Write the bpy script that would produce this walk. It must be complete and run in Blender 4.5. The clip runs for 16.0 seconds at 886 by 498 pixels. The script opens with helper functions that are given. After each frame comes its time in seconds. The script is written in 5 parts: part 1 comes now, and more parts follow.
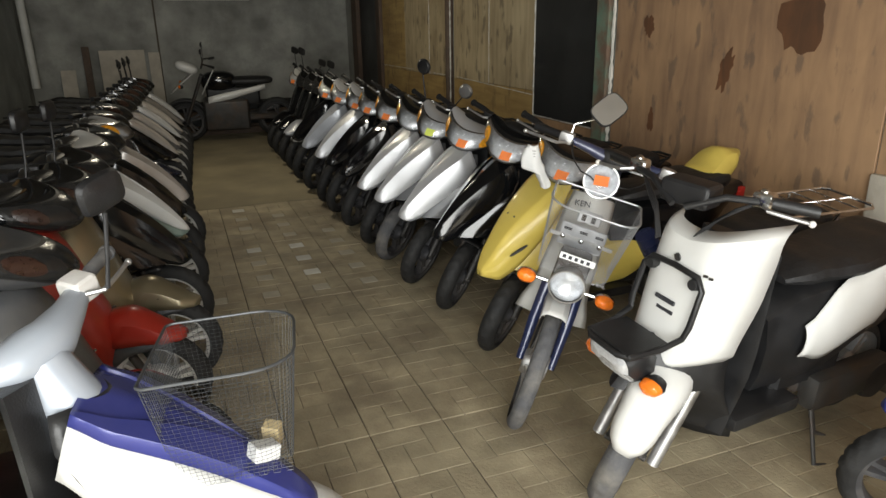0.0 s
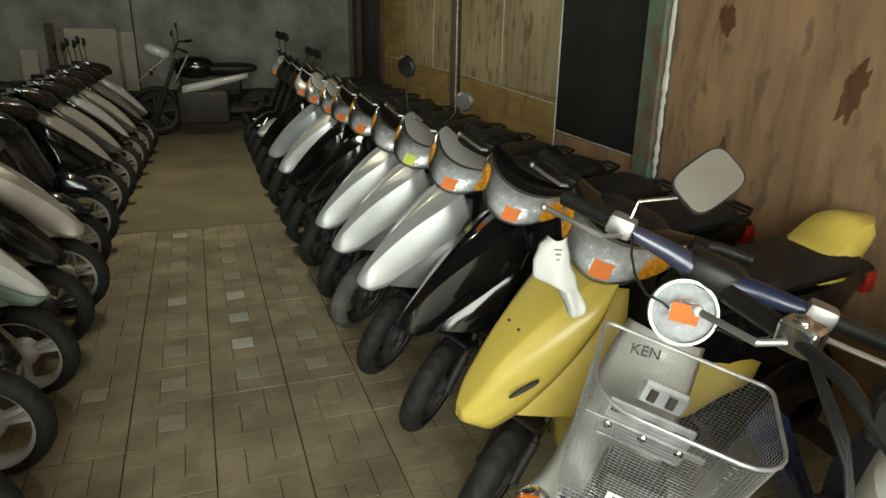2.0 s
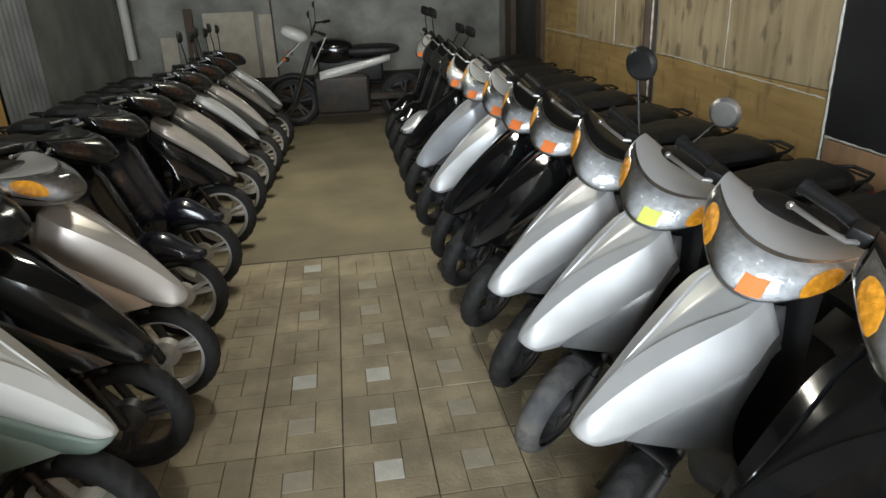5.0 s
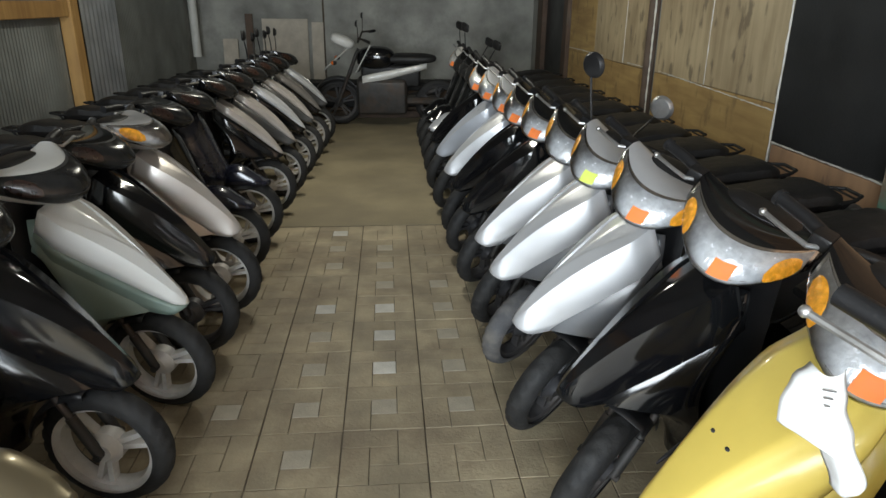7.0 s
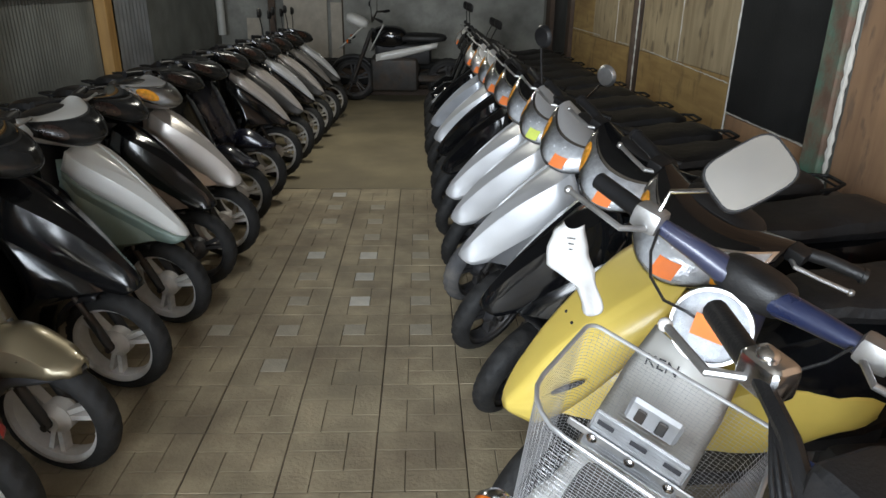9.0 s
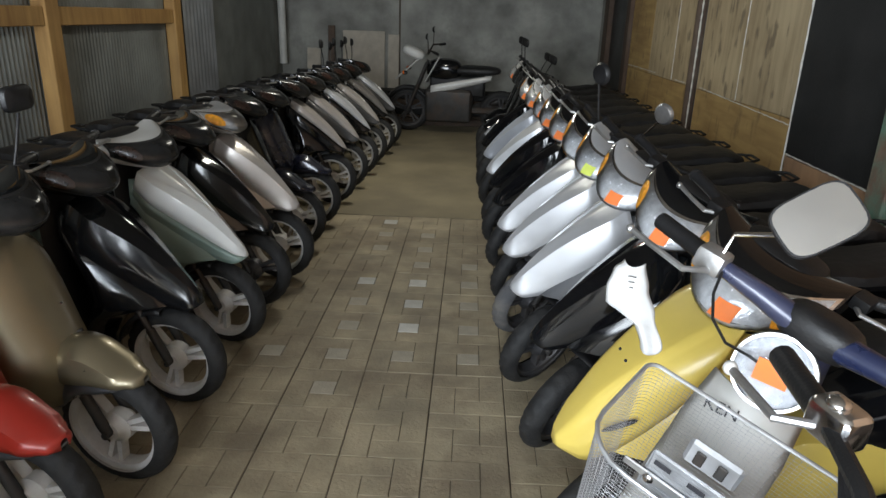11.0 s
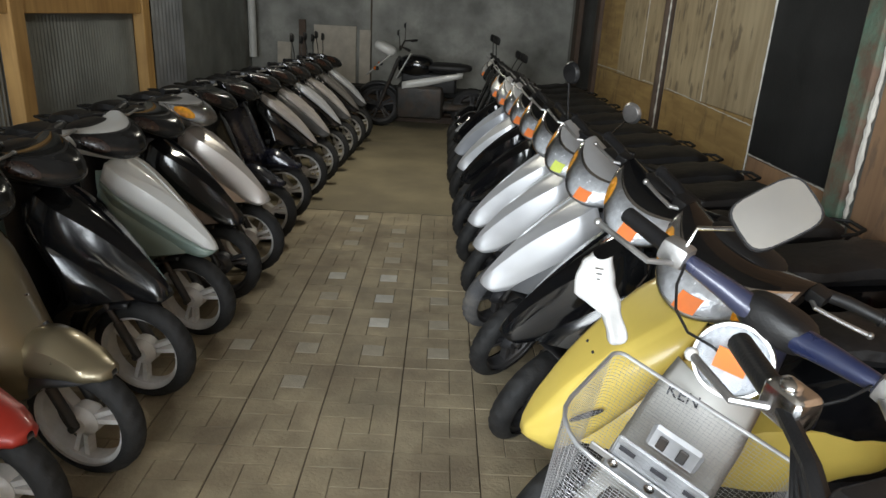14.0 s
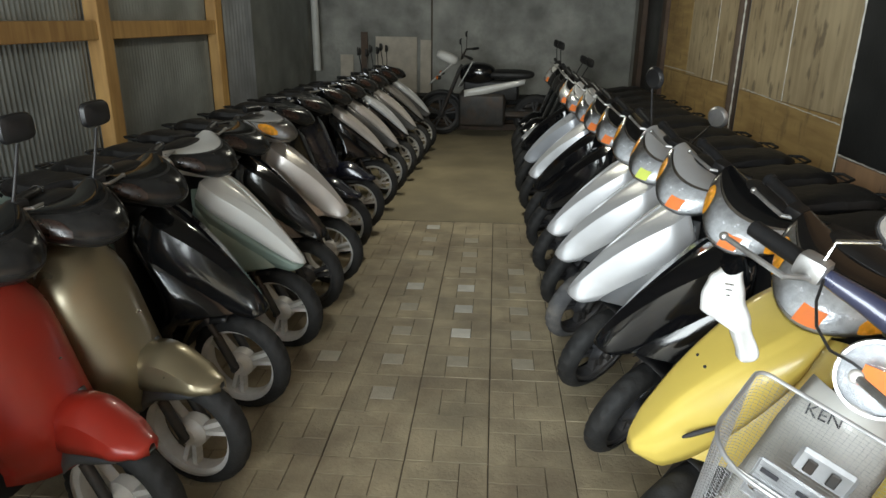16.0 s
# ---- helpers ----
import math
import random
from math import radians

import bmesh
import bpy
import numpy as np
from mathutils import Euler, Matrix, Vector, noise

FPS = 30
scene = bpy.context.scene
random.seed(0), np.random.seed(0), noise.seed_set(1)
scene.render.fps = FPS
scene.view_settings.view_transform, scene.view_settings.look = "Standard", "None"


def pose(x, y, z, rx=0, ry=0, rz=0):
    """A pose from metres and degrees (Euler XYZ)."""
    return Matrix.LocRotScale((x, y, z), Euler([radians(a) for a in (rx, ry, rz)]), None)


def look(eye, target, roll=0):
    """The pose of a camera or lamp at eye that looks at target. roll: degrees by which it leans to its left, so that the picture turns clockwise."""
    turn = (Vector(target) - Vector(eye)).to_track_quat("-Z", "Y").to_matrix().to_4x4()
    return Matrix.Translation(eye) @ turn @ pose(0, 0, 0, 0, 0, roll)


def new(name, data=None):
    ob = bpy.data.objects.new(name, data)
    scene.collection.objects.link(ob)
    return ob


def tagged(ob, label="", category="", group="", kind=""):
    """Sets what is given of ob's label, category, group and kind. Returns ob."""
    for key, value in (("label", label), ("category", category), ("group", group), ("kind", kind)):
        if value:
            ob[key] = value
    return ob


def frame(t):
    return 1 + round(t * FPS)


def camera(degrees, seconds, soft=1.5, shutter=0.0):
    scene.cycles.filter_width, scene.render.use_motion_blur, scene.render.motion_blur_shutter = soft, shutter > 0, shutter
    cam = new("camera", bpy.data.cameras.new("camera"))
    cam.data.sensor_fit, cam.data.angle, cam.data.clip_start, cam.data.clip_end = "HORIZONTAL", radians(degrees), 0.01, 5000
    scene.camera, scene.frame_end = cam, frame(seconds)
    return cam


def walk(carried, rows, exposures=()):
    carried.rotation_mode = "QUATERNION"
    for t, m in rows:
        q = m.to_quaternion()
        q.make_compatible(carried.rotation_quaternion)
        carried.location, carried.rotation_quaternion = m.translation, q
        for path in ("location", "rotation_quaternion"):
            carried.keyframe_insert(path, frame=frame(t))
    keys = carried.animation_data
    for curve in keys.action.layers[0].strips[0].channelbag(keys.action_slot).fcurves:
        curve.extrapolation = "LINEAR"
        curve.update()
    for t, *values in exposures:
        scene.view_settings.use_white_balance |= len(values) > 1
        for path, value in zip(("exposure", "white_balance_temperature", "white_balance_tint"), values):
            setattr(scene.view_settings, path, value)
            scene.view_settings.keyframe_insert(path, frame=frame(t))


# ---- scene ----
cam = camera(66.7, 16.0)
PATH = [
    (0, (-0.831, 0.503, 1.493), (-0.149, 2.276, 0.867), -0.9),
    (0.5, (-0.69, 0.872, 1.471), (0.06, 2.631, 0.885), 1.1),
    (1, (-0.535, 1.12, 1.503), (0.281, 2.854, 0.93), 1.1),
    (1.5, (-0.338, 1.342, 1.494), (0.285, 3.126, 0.839), -0.9),
    (2, (-0.236, 1.636, 1.483), (0.405, 3.413, 0.826), 1.0),
    (2.5, (-0.17, 1.846, 1.499), (0.434, 3.641, 0.856), 0.3),
    (3, (-0.083, 2.059, 1.5), (0.281, 3.872, 0.738), -1.3),
    (3.5, (-0.133, 2.345, 1.484), (0.393, 4.146, 0.791), -0.7),
    (4, (-0.209, 2.596, 1.518), (0.28, 4.405, 0.821), -0.1),
    (4.5, (-0.185, 2.795, 1.52), (0.09, 4.635, 0.787), -4.4),
    (4.7, (-0.189, 2.849, 1.515), (0.089, 4.685, 0.771), -3.2),
    (7, (-0.112, 2.094, 1.482), (0.042, 3.964, 0.791), 0.5),
    (7.5, (-0.033, 1.955, 1.488), (0.162, 3.837, 0.84), -1.2),
    (8, (-0.072, 1.782, 1.459), (0.136, 3.64, 0.749), 0.9),
    (8.5, (0.081, 1.663, 1.453), (0.198, 3.528, 0.741), 1.6),
    (9, (0.147, 1.633, 1.464), (0.215, 3.493, 0.731), 0.8),
    (9.5, (0.15, 1.618, 1.459), (0.119, 3.492, 0.759), 1.3),
    (9.7, (0.164, 1.618, 1.459), (0.128, 3.499, 0.782), 0.9),
    (11.8, (0.088, 1.571, 1.486), (0.015, 3.46, 0.833), 2.4),
    (12, (0.089, 1.561, 1.486), (0.099, 3.449, 0.827), 2.7),
    (12.5, (0.097, 1.57, 1.481), (0.151, 3.448, 0.797), 1.2),
    (13, (0.115, 1.579, 1.47), (0.181, 3.459, 0.789), 2.9),
    (13.5, (0.105, 1.578, 1.48), (0.105, 3.463, 0.811), 1.9),
    (14, (0.108, 1.581, 1.475), (0.134, 3.469, 0.817), 3.1),
    (14.5, (0.111, 1.586, 1.474), (0.145, 3.478, 0.829), 3.7),
    (15, (0.09, 1.586, 1.482), (0.088, 3.48, 0.842), 3.4),
    (15.5, (0.044, 1.571, 1.488), (-0.039, 3.468, 0.86), 3.4),
    (16, (-0.022, 1.58, 1.495), (-0.159, 3.467, 0.848), 0.6),
]
walk(cam, [(t, look(eye, target, roll)) for t, eye, target, roll in PATH], [
    (0, -0.71, 7000, 10), (0.5, -0.77, 7100, 10), (1, -0.8, 7100, 8), (1.5, -0.66, 7250, 3), (2, -0.58, 7350, 0), (2.5, -0.5, 7350, -1), (3, -0.24, 6950, 2), (3.5, -0.05, 6800, 2), (4.5, 0.26, 6350, 7),
    (7, 0.16, 6250, 8), (7.5, 0.0, 6250, 8), (8, -0.06, 6150, 9), (9, -0.17, 6120, 10), (13, -0.16, 6250, 10), (15, -0.12, 6420, 8), (16, -0.08, 6420, 6)])

# ---- light ----
world = bpy.data.worlds.new("world")
scene.world = world
world.use_nodes = True
wn = world.node_tree.nodes
sky = wn.new("ShaderNodeTexSky")
sky.sky_type, sky.sun_disc = "NISHITA", False
sky.sun_elevation, sky.sun_rotation = radians(50), radians(200)
wn["Background"].inputs[1].default_value = 0.12
world.node_tree.links.new(sky.outputs[0], wn["Background"].inputs[0])
sun = new("sun", bpy.data.lights.new("sun", "SUN"))
sun.data.energy, sun.data.angle, sun.data.color = 2.5, radians(0.5), (1.0, 0.95, 0.88)
sun.matrix_world = look((-4, -9, 14), (0, 0, 0))
door_light = new("door_light", bpy.data.lights.new("door_light", "AREA"))
door_light.data.shape, door_light.data.size, door_light.data.size_y = "RECTANGLE", 3.1, 2.3
door_light.data.energy, door_light.data.color = 410, (0.92, 0.97, 1.0)
door_light.matrix_world = look((-1.15, -0.92, 1.45), (0.9, 5.0, 0.9))
tube_light = new("tube_light", bpy.data.lights.new("tube_light", "AREA"))
tube_light.data.shape, tube_light.data.size, tube_light.data.size_y = "RECTANGLE", 0.12, 1.2
tube_light.data.energy, tube_light.data.color = 34, (1.0, 0.94, 0.78)
tube_light.matrix_world = look((-0.4, 7.6, 2.86), (-0.4, 7.6, 0.0))

# ---- materials ----
MATS = {}


def mat(name, color, rough=0.5, metal=0.0, var=0.15, scale=8.0, bump=0.0, bump_scale=60.0, coat=0.0, dirt=None, dirt_amount=0.0, random_value=0.0, alpha=1.0, world=False):
    """A procedural surface: base colour varied at two scales, dirt patches, bump."""
    if name in MATS:
        return MATS[name]
    m = bpy.data.materials.new(name)
    m.use_nodes = True
    nt = m.node_tree
    p = nt.nodes["Principled BSDF"]
    tc = nt.nodes.new("ShaderNodeTexCoord")
    big = nt.nodes.new("ShaderNodeTexNoise")
    big.inputs["Scale"].default_value, big.inputs["Detail"].default_value = scale, 6
    place = nt.nodes.new("ShaderNodeNewGeometry").outputs["Position"] if world else tc.outputs["Object"]
    nt.links.new(place, big.inputs["Vector"])
    ramp = nt.nodes.new("ShaderNodeMapRange")
    ramp.inputs[1].default_value, ramp.inputs[2].default_value = 0.3, 0.7
    ramp.inputs[3].default_value, ramp.inputs[4].default_value = 1 - var, 1 + var * 0.6
    nt.links.new(big.outputs[0], ramp.inputs[0])
    mul = nt.nodes.new("ShaderNodeVectorMath")
    mul.operation = "SCALE"
    mul.inputs[0].default_value = color[:3]
    nt.links.new(ramp.outputs[0], mul.inputs[3])
    out = mul.outputs[0]
    if random_value:
        info = nt.nodes.new("ShaderNodeObjectInfo")
        mr = nt.nodes.new("ShaderNodeMapRange")
        mr.inputs[3].default_value, mr.inputs[4].default_value = 1 - random_value, 1 + random_value
        nt.links.new(info.outputs["Random"], mr.inputs[0])
        mul2 = nt.nodes.new("ShaderNodeVectorMath")
        mul2.operation = "SCALE"
        nt.links.new(out, mul2.inputs[0])
        nt.links.new(mr.outputs[0], mul2.inputs[3])
        out = mul2.outputs[0]
    if dirt:
        dn = nt.nodes.new("ShaderNodeTexNoise")
        dn.inputs["Scale"].default_value, dn.inputs["Detail"].default_value, dn.inputs["Roughness"].default_value = scale * 0.45, 8, 0.65
        nt.links.new(place, dn.inputs["Vector"])
        dr = nt.nodes.new("ShaderNodeMapRange")
        dr.inputs[1].default_value, dr.inputs[2].default_value = 0.45, 0.72
        dr.inputs[3].default_value, dr.inputs[4].default_value = 0, dirt_amount
        nt.links.new(dn.outputs[0], dr.inputs[0])
        mix = nt.nodes.new("ShaderNodeMix")
        mix.data_type = "RGBA"
        nt.links.new(dr.outputs[0], mix.inputs[0])
        nt.links.new(out, mix.inputs[6])
        mix.inputs[7].default_value = (*dirt, 1)
        out = mix.outputs[2]
    nt.links.new(out, p.inputs["Base Color"])
    rr = nt.nodes.new("ShaderNodeMapRange")
    rr.inputs[1].default_value, rr.inputs[2].default_value = 0.3, 0.7
    rr.inputs[3].default_value, rr.inputs[4].default_value = max(rough - 0.08, 0.02), min(rough + 0.1, 1)
    nt.links.new(big.outputs[0], rr.inputs[0])
    nt.links.new(rr.outputs[0], p.inputs["Roughness"])
    p.inputs["Metallic"].default_value = metal
    p.inputs["Coat Weight"].default_value = coat
    p.inputs["Coat Roughness"].default_value = 0.08
    if alpha < 1:
        p.inputs["Alpha"].default_value = alpha
    if bump:
        fine = nt.nodes.new("ShaderNodeTexNoise")
        fine.inputs["Scale"].default_value, fine.inputs["Detail"].default_value = bump_scale, 5
        nt.links.new(place, fine.inputs["Vector"])
        b = nt.nodes.new("ShaderNodeBump")
        b.inputs["Strength"].default_value, b.inputs["Distance"].default_value = bump, 0.01
        nt.links.new(fine.outputs[0], b.inputs["Height"])
        nt.links.new(b.outputs[0], p.inputs["Normal"])
    MATS[name] = m
    return m


def wood_mat(name, color, dark, grain=(1, 14, 1), rough=0.65, patch=None, patch_amount=0.0):
    """Sheet wood: grain stretched along one way, mottled stains."""
    m = bpy.data.materials.new(name)
    m.use_nodes = True
    nt = m.node_tree
    p = nt.nodes["Principled BSDF"]
    tc = nt.nodes.new("ShaderNodeTexCoord")
    mp = nt.nodes.new("ShaderNodeMapping")
    mp.inputs["Scale"].default_value = grain
    nt.links.new(tc.outputs["Object"], mp.inputs[0])
    g = nt.nodes.new("ShaderNodeTexNoise")
    g.inputs["Scale"].default_value, g.inputs["Detail"].default_value, g.inputs["Distortion"].default_value = 2.2, 9, 0.6
    nt.links.new(mp.outputs[0], g.inputs["Vector"])
    s = nt.nodes.new("ShaderNodeTexNoise")
    s.inputs["Scale"].default_value, s.inputs["Detail"].default_value = 2.4, 7
    nt.links.new(tc.outputs["Object"], s.inputs["Vector"])
    cr = nt.nodes.new("ShaderNodeValToRGB")
    cr.color_ramp.elements[0].position, cr.color_ramp.elements[1].position = 0.36, 0.64
    cr.color_ramp.elements[0].color, cr.color_ramp.elements[1].color = (*dark, 1), (*color, 1)
    add = nt.nodes.new("ShaderNodeMath")
    add.operation = "MULTIPLY_ADD"
    add.inputs[1].default_value, add.inputs[2].default_value = 0.5, 0.0
    half = nt.nodes.new("ShaderNodeMath")
    half.operation = "MULTIPLY"
    half.inputs[1].default_value = 0.5
    nt.links.new(g.outputs[0], half.inputs[0])
    nt.links.new(s.outputs[0], add.inputs[0])
    nt.links.new(half.outputs[0], add.inputs[2])
    nt.links.new(add.outputs[0], cr.inputs[0])
    out = cr.outputs[0]
    if patch:
        pn = nt.nodes.new("ShaderNodeTexNoise")
        pn.inputs["Scale"].default_value, pn.inputs["Detail"].default_value = 5.5, 4
        mp2 = nt.nodes.new("ShaderNodeMapping")
        mp2.inputs["Scale"].default_value = (1, 2.2, 0.9)
        nt.links.new(tc.outputs["Object"], mp2.inputs[0])
        nt.links.new(mp2.outputs[0], pn.inputs["Vector"])
        pr = nt.nodes.new("ShaderNodeMapRange")
        pr.inputs[1].default_value, pr.inputs[2].default_value = 0.58, 0.66
        pr.inputs[3].default_value, pr.inputs[4].default_value = 0, patch_amount
        nt.links.new(pn.outputs[0], pr.inputs[0])
        mix = nt.nodes.new("ShaderNodeMix")
        mix.data_type = "RGBA"
        nt.links.new(pr.outputs[0], mix.inputs[0])
        nt.links.new(out, mix.inputs[6])
        mix.inputs[7].default_value = (*patch, 1)
        out = mix.outputs[2]
    nt.links.new(out, p.inputs["Base Color"])
    p.inputs["Roughness"].default_value = rough
    b = nt.nodes.new("ShaderNodeBump")
    b.inputs["Strength"].default_value, b.inputs["Distance"].default_value = 0.25, 0.004
    nt.links.new(g.outputs[0], b.inputs["Height"])
    nt.links.new(b.outputs[0], p.inputs["Normal"])
    return m


def clear_mat(name, tint, gloss):
    """Clear plastic: mostly see-through with a glossy skin."""
    m = bpy.data.materials.new(name)
    m.use_nodes = True
    nt = m.node_tree
    nt.nodes.remove(nt.nodes["Principled BSDF"])
    tr = nt.nodes.new("ShaderNodeBsdfTransparent")
    tr.inputs[0].default_value = (*tint, 1)
    gl = nt.nodes.new("ShaderNodeBsdfGlossy")
    gl.inputs["Roughness"].default_value = 0.06
    fr = nt.nodes.new("ShaderNodeFresnel")
    fr.inputs[0].default_value = gloss
    mx = nt.nodes.new("ShaderNodeMixShader")
    nt.links.new(fr.outputs[0], mx.inputs[0])
    nt.links.new(tr.outputs[0], mx.inputs[1])
    nt.links.new(gl.outputs[0], mx.inputs[2])
    nt.links.new(mx.outputs[0], nt.nodes["Material Output"].inputs[0])
    return m


DUST = (0.28, 0.25, 0.2)
RUBBER = mat("rubber", (0.014, 0.014, 0.0145), 0.72, var=0.3, scale=14, bump=0.25, dirt=(0.05, 0.047, 0.042), dirt_amount=0.35)
OLD_RUBBER = mat("old_rubber", (0.085, 0.085, 0.09), 0.85, var=0.25, scale=18, bump=0.3, dirt=DUST, dirt_amount=0.4)
PLASTIC = mat("black_plastic", (0.012, 0.012, 0.013), 0.42, var=0.3, scale=10, bump=0.12, bump_scale=220, dirt=(0.03, 0.029, 0.027), dirt_amount=0.3)
VINYL = mat("seat_vinyl", (0.009, 0.009, 0.010), 0.52, var=0.3, scale=7, bump=0.4, bump_scale=35, dirt=(0.035, 0.033, 0.03), dirt_amount=0.4)
CHROME = mat("chrome", (0.75, 0.75, 0.76), 0.16, 1.0, var=0.15, scale=20, dirt=(0.3, 0.24, 0.17), dirt_amount=0.3)
ALLOY = mat("alloy", (0.55, 0.55, 0.55), 0.38, 0.85, var=0.2, scale=16, dirt=(0.12, 0.1, 0.08), dirt_amount=0.6)
ALLOY_PALE = mat("painted_rim", (0.74, 0.72, 0.69), 0.4, 0.1, var=0.2, scale=12, dirt=(0.25, 0.2, 0.16), dirt_amount=0.4)
ALLOY_DARK = mat("dark_rim", (0.06, 0.06, 0.065), 0.45, 0.3, var=0.3, scale=14, dirt=(0.14, 0.12, 0.1), dirt_amount=0.5)
STEEL = mat("dark_steel", (0.07, 0.068, 0.066), 0.5, 0.6, var=0.3, scale=12, dirt=(0.12, 0.07, 0.04), dirt_amount=0.6)
REFLECTOR = mat("reflector", (0.80, 0.81, 0.83), 0.18, 0.42, var=0.2, scale=50, bump=0.3, bump_scale=90)
AMBER = mat("amber_lens", (0.98, 0.42, 0.035), 0.22, 0.0, var=0.3, scale=60, bump=0.3, bump_scale=110, coat=0.6)
ORANGE_LENS = mat("orange_lens", (0.90, 0.20, 0.02), 0.2, var=0.2, scale=50, bump=0.2, bump_scale=90, coat=0.6)
RED_LENS = mat("red_lens", (0.45, 0.02, 0.015), 0.2, var=0.2, scale=40, coat=0.6)
ORANGE_TAG = mat("orange_tag", (0.95, 0.24, 0.05), 0.7, var=0.08, scale=30)
YELLOW_TAG = mat("yellow_tag", (0.75, 0.85, 0.15), 0.7, var=0.08, scale=30)
PAPER = mat("white_paper", (0.62, 0.62, 0.61), 0.85, var=0.06, scale=20, bump=0.2, bump_scale=30)
INK = mat("black_ink", (0.03, 0.03, 0.035), 0.6)
MIRROR = mat("mirror_glass", (0.85, 0.87, 0.9), 0.04, 1.0, var=0.05)
LENS = clear_mat("clear_lens", (0.95, 0.96, 0.97), 1.45)
WHITE_TEXT = mat("pale_mark", (0.75, 0.75, 0.74), 0.5)
BLACK_METAL = mat("black_metal", (0.012, 0.012, 0.012), 0.6, 0.2, var=0.3, scale=14)
# near-black lamp copies for the darker heads: shade put into the colour
AMBER_SHADED = mat("shaded_amber", (0.03, 0.013, 0.009), 0.3, var=0.3, scale=50, coat=0.3)
LAMP_SHADED = mat("shaded_headlight", (0.03, 0.03, 0.03), 0.16, 0.3, var=0.3, scale=30, bump=0.2, bump_scale=30)
BLUE_PAINT = mat("blue_paint", (0.02, 0.03, 0.09), 0.3, 0.2, coat=0.7, dirt=DUST, dirt_amount=0.2)

PAINTS = {
    "silver": mat("silver_paint", (0.66, 0.67, 0.69), 0.38, 0.5, var=0.06, scale=5, bump=0.03, bump_scale=500, coat=0.15, dirt=(0.35, 0.34, 0.33), dirt_amount=0.25),
    "grey_blue": mat("grey_blue_paint", (0.40, 0.42, 0.46), 0.34, 0.2, var=0.08, scale=5, coat=0.35, dirt=(0.3, 0.29, 0.28), dirt_amount=0.3),
    "grey": mat("grey_paint", (0.10, 0.103, 0.11), 0.38, 0.4, var=0.1, scale=6, coat=0.2, dirt=DUST, dirt_amount=0.3),
    "black": mat("black_paint", (0.005, 0.005, 0.006), 0.09, 0.0, var=0.2, scale=5, coat=0.3, dirt=(0.02, 0.025, 0.025), dirt_amount=0.3),
    "yellow": mat("yellow_paint", (0.78, 0.60, 0.13), 0.38, 0.0, var=0.1, scale=5, coat=0.3, dirt=(0.6, 0.45, 0.12), dirt_amount=0.35),
    "white": mat("white_paint", (0.66, 0.66, 0.64), 0.36, 0.0, var=0.06, scale=5, coat=0.3, dirt=(0.5, 0.46, 0.38), dirt_amount=0.3),
    "green": mat("sage_green_paint", (0.20, 0.27, 0.24), 0.38, 0.15, var=0.1, scale=6, coat=0.25, dirt=DUST, dirt_amount=0.3),
    "pink_silver": mat("warm_silver_paint", (0.55, 0.51, 0.475), 0.34, 0.4, var=0.08, scale=6, coat=0.3, dirt=(0.3, 0.26, 0.22), dirt_amount=0.35),
    "champagne": mat("champagne_paint", (0.30, 0.255, 0.165), 0.32, 0.65, var=0.1, scale=6, coat=0.35, dirt=(0.24, 0.2, 0.14), dirt_amount=0.4),
    "taupe": mat("taupe_paint", (0.22, 0.205, 0.19), 0.36, 0.35, var=0.1, scale=6, coat=0.25, dirt=(0.2, 0.17, 0.14), dirt_amount=0.4),
    "red": mat("red_paint", (0.40, 0.028, 0.016), 0.34, 0.05, var=0.12, scale=6, coat=0.2, dirt=(0.3, 0.1, 0.08), dirt_amount=0.3),
    "navy": mat("navy_paint", (0.012, 0.014, 0.03), 0.22, 0.1, var=0.15, scale=6, coat=0.6, dirt=(0.1, 0.1, 0.1), dirt_amount=0.3),
    "blue": mat("royal_blue_paint", (0.028, 0.036, 0.19), 0.32, 0.1, var=0.12, scale=6, coat=0.25, dirt=(0.12, 0.12, 0.3), dirt_amount=0.3),
    "pale_blue": mat("pale_blue_paint", (0.40, 0.44, 0.50), 0.36, 0.2, var=0.08, scale=6, coat=0.4, dirt=(0.4, 0.4, 0.4), dirt_amount=0.3),
}
PLYWOOD = wood_mat("old_plywood", (0.58, 0.47, 0.29), (0.36, 0.275, 0.16), (1, 7, 0.8), patch=(0.15, 0.115, 0.075), patch_amount=0.7)
PLYWOOD_YELLOW = wood_mat("yellow_plywood", (0.52, 0.36, 0.14), (0.32, 0.20, 0.075), (1, 1, 9), patch=(0.20, 0.13, 0.06), patch_amount=0.6)
PLYWOOD_BROWN = wood_mat("brown_plywood", (0.45, 0.275, 0.15), (0.25, 0.15, 0.09), (1, 5, 0.9), patch=(0.14, 0.10, 0.075), patch_amount=0.6)
PLYWOOD_RED = wood_mat("bare_red_brown", (0.19, 0.08, 0.035), (0.09, 0.045, 0.024), (1, 6, 1))
TIMBER = wood_mat("new_timber", (0.50, 0.30, 0.10), (0.30, 0.16, 0.05), (9, 9, 0.7))
BOARD = mat("black_board", (0.016, 0.017, 0.018), 0.4, var=0.35, scale=3, bump=0.1, dirt=(0.05, 0.05, 0.05), dirt_amount=0.4)
CONCRETE = mat("concrete_wall", (0.36, 0.36, 0.33), 0.9, var=0.45, scale=2.2, bump=0.5, bump_scale=25, dirt=(0.10, 0.10, 0.09), dirt_amount=0.8)
SLAB = mat("concrete_slab", (0.31, 0.262, 0.165), 0.85, var=0.25, scale=2.2, bump=0.4, bump_scale=40, dirt=(0.2, 0.17, 0.12), dirt_amount=0.6)
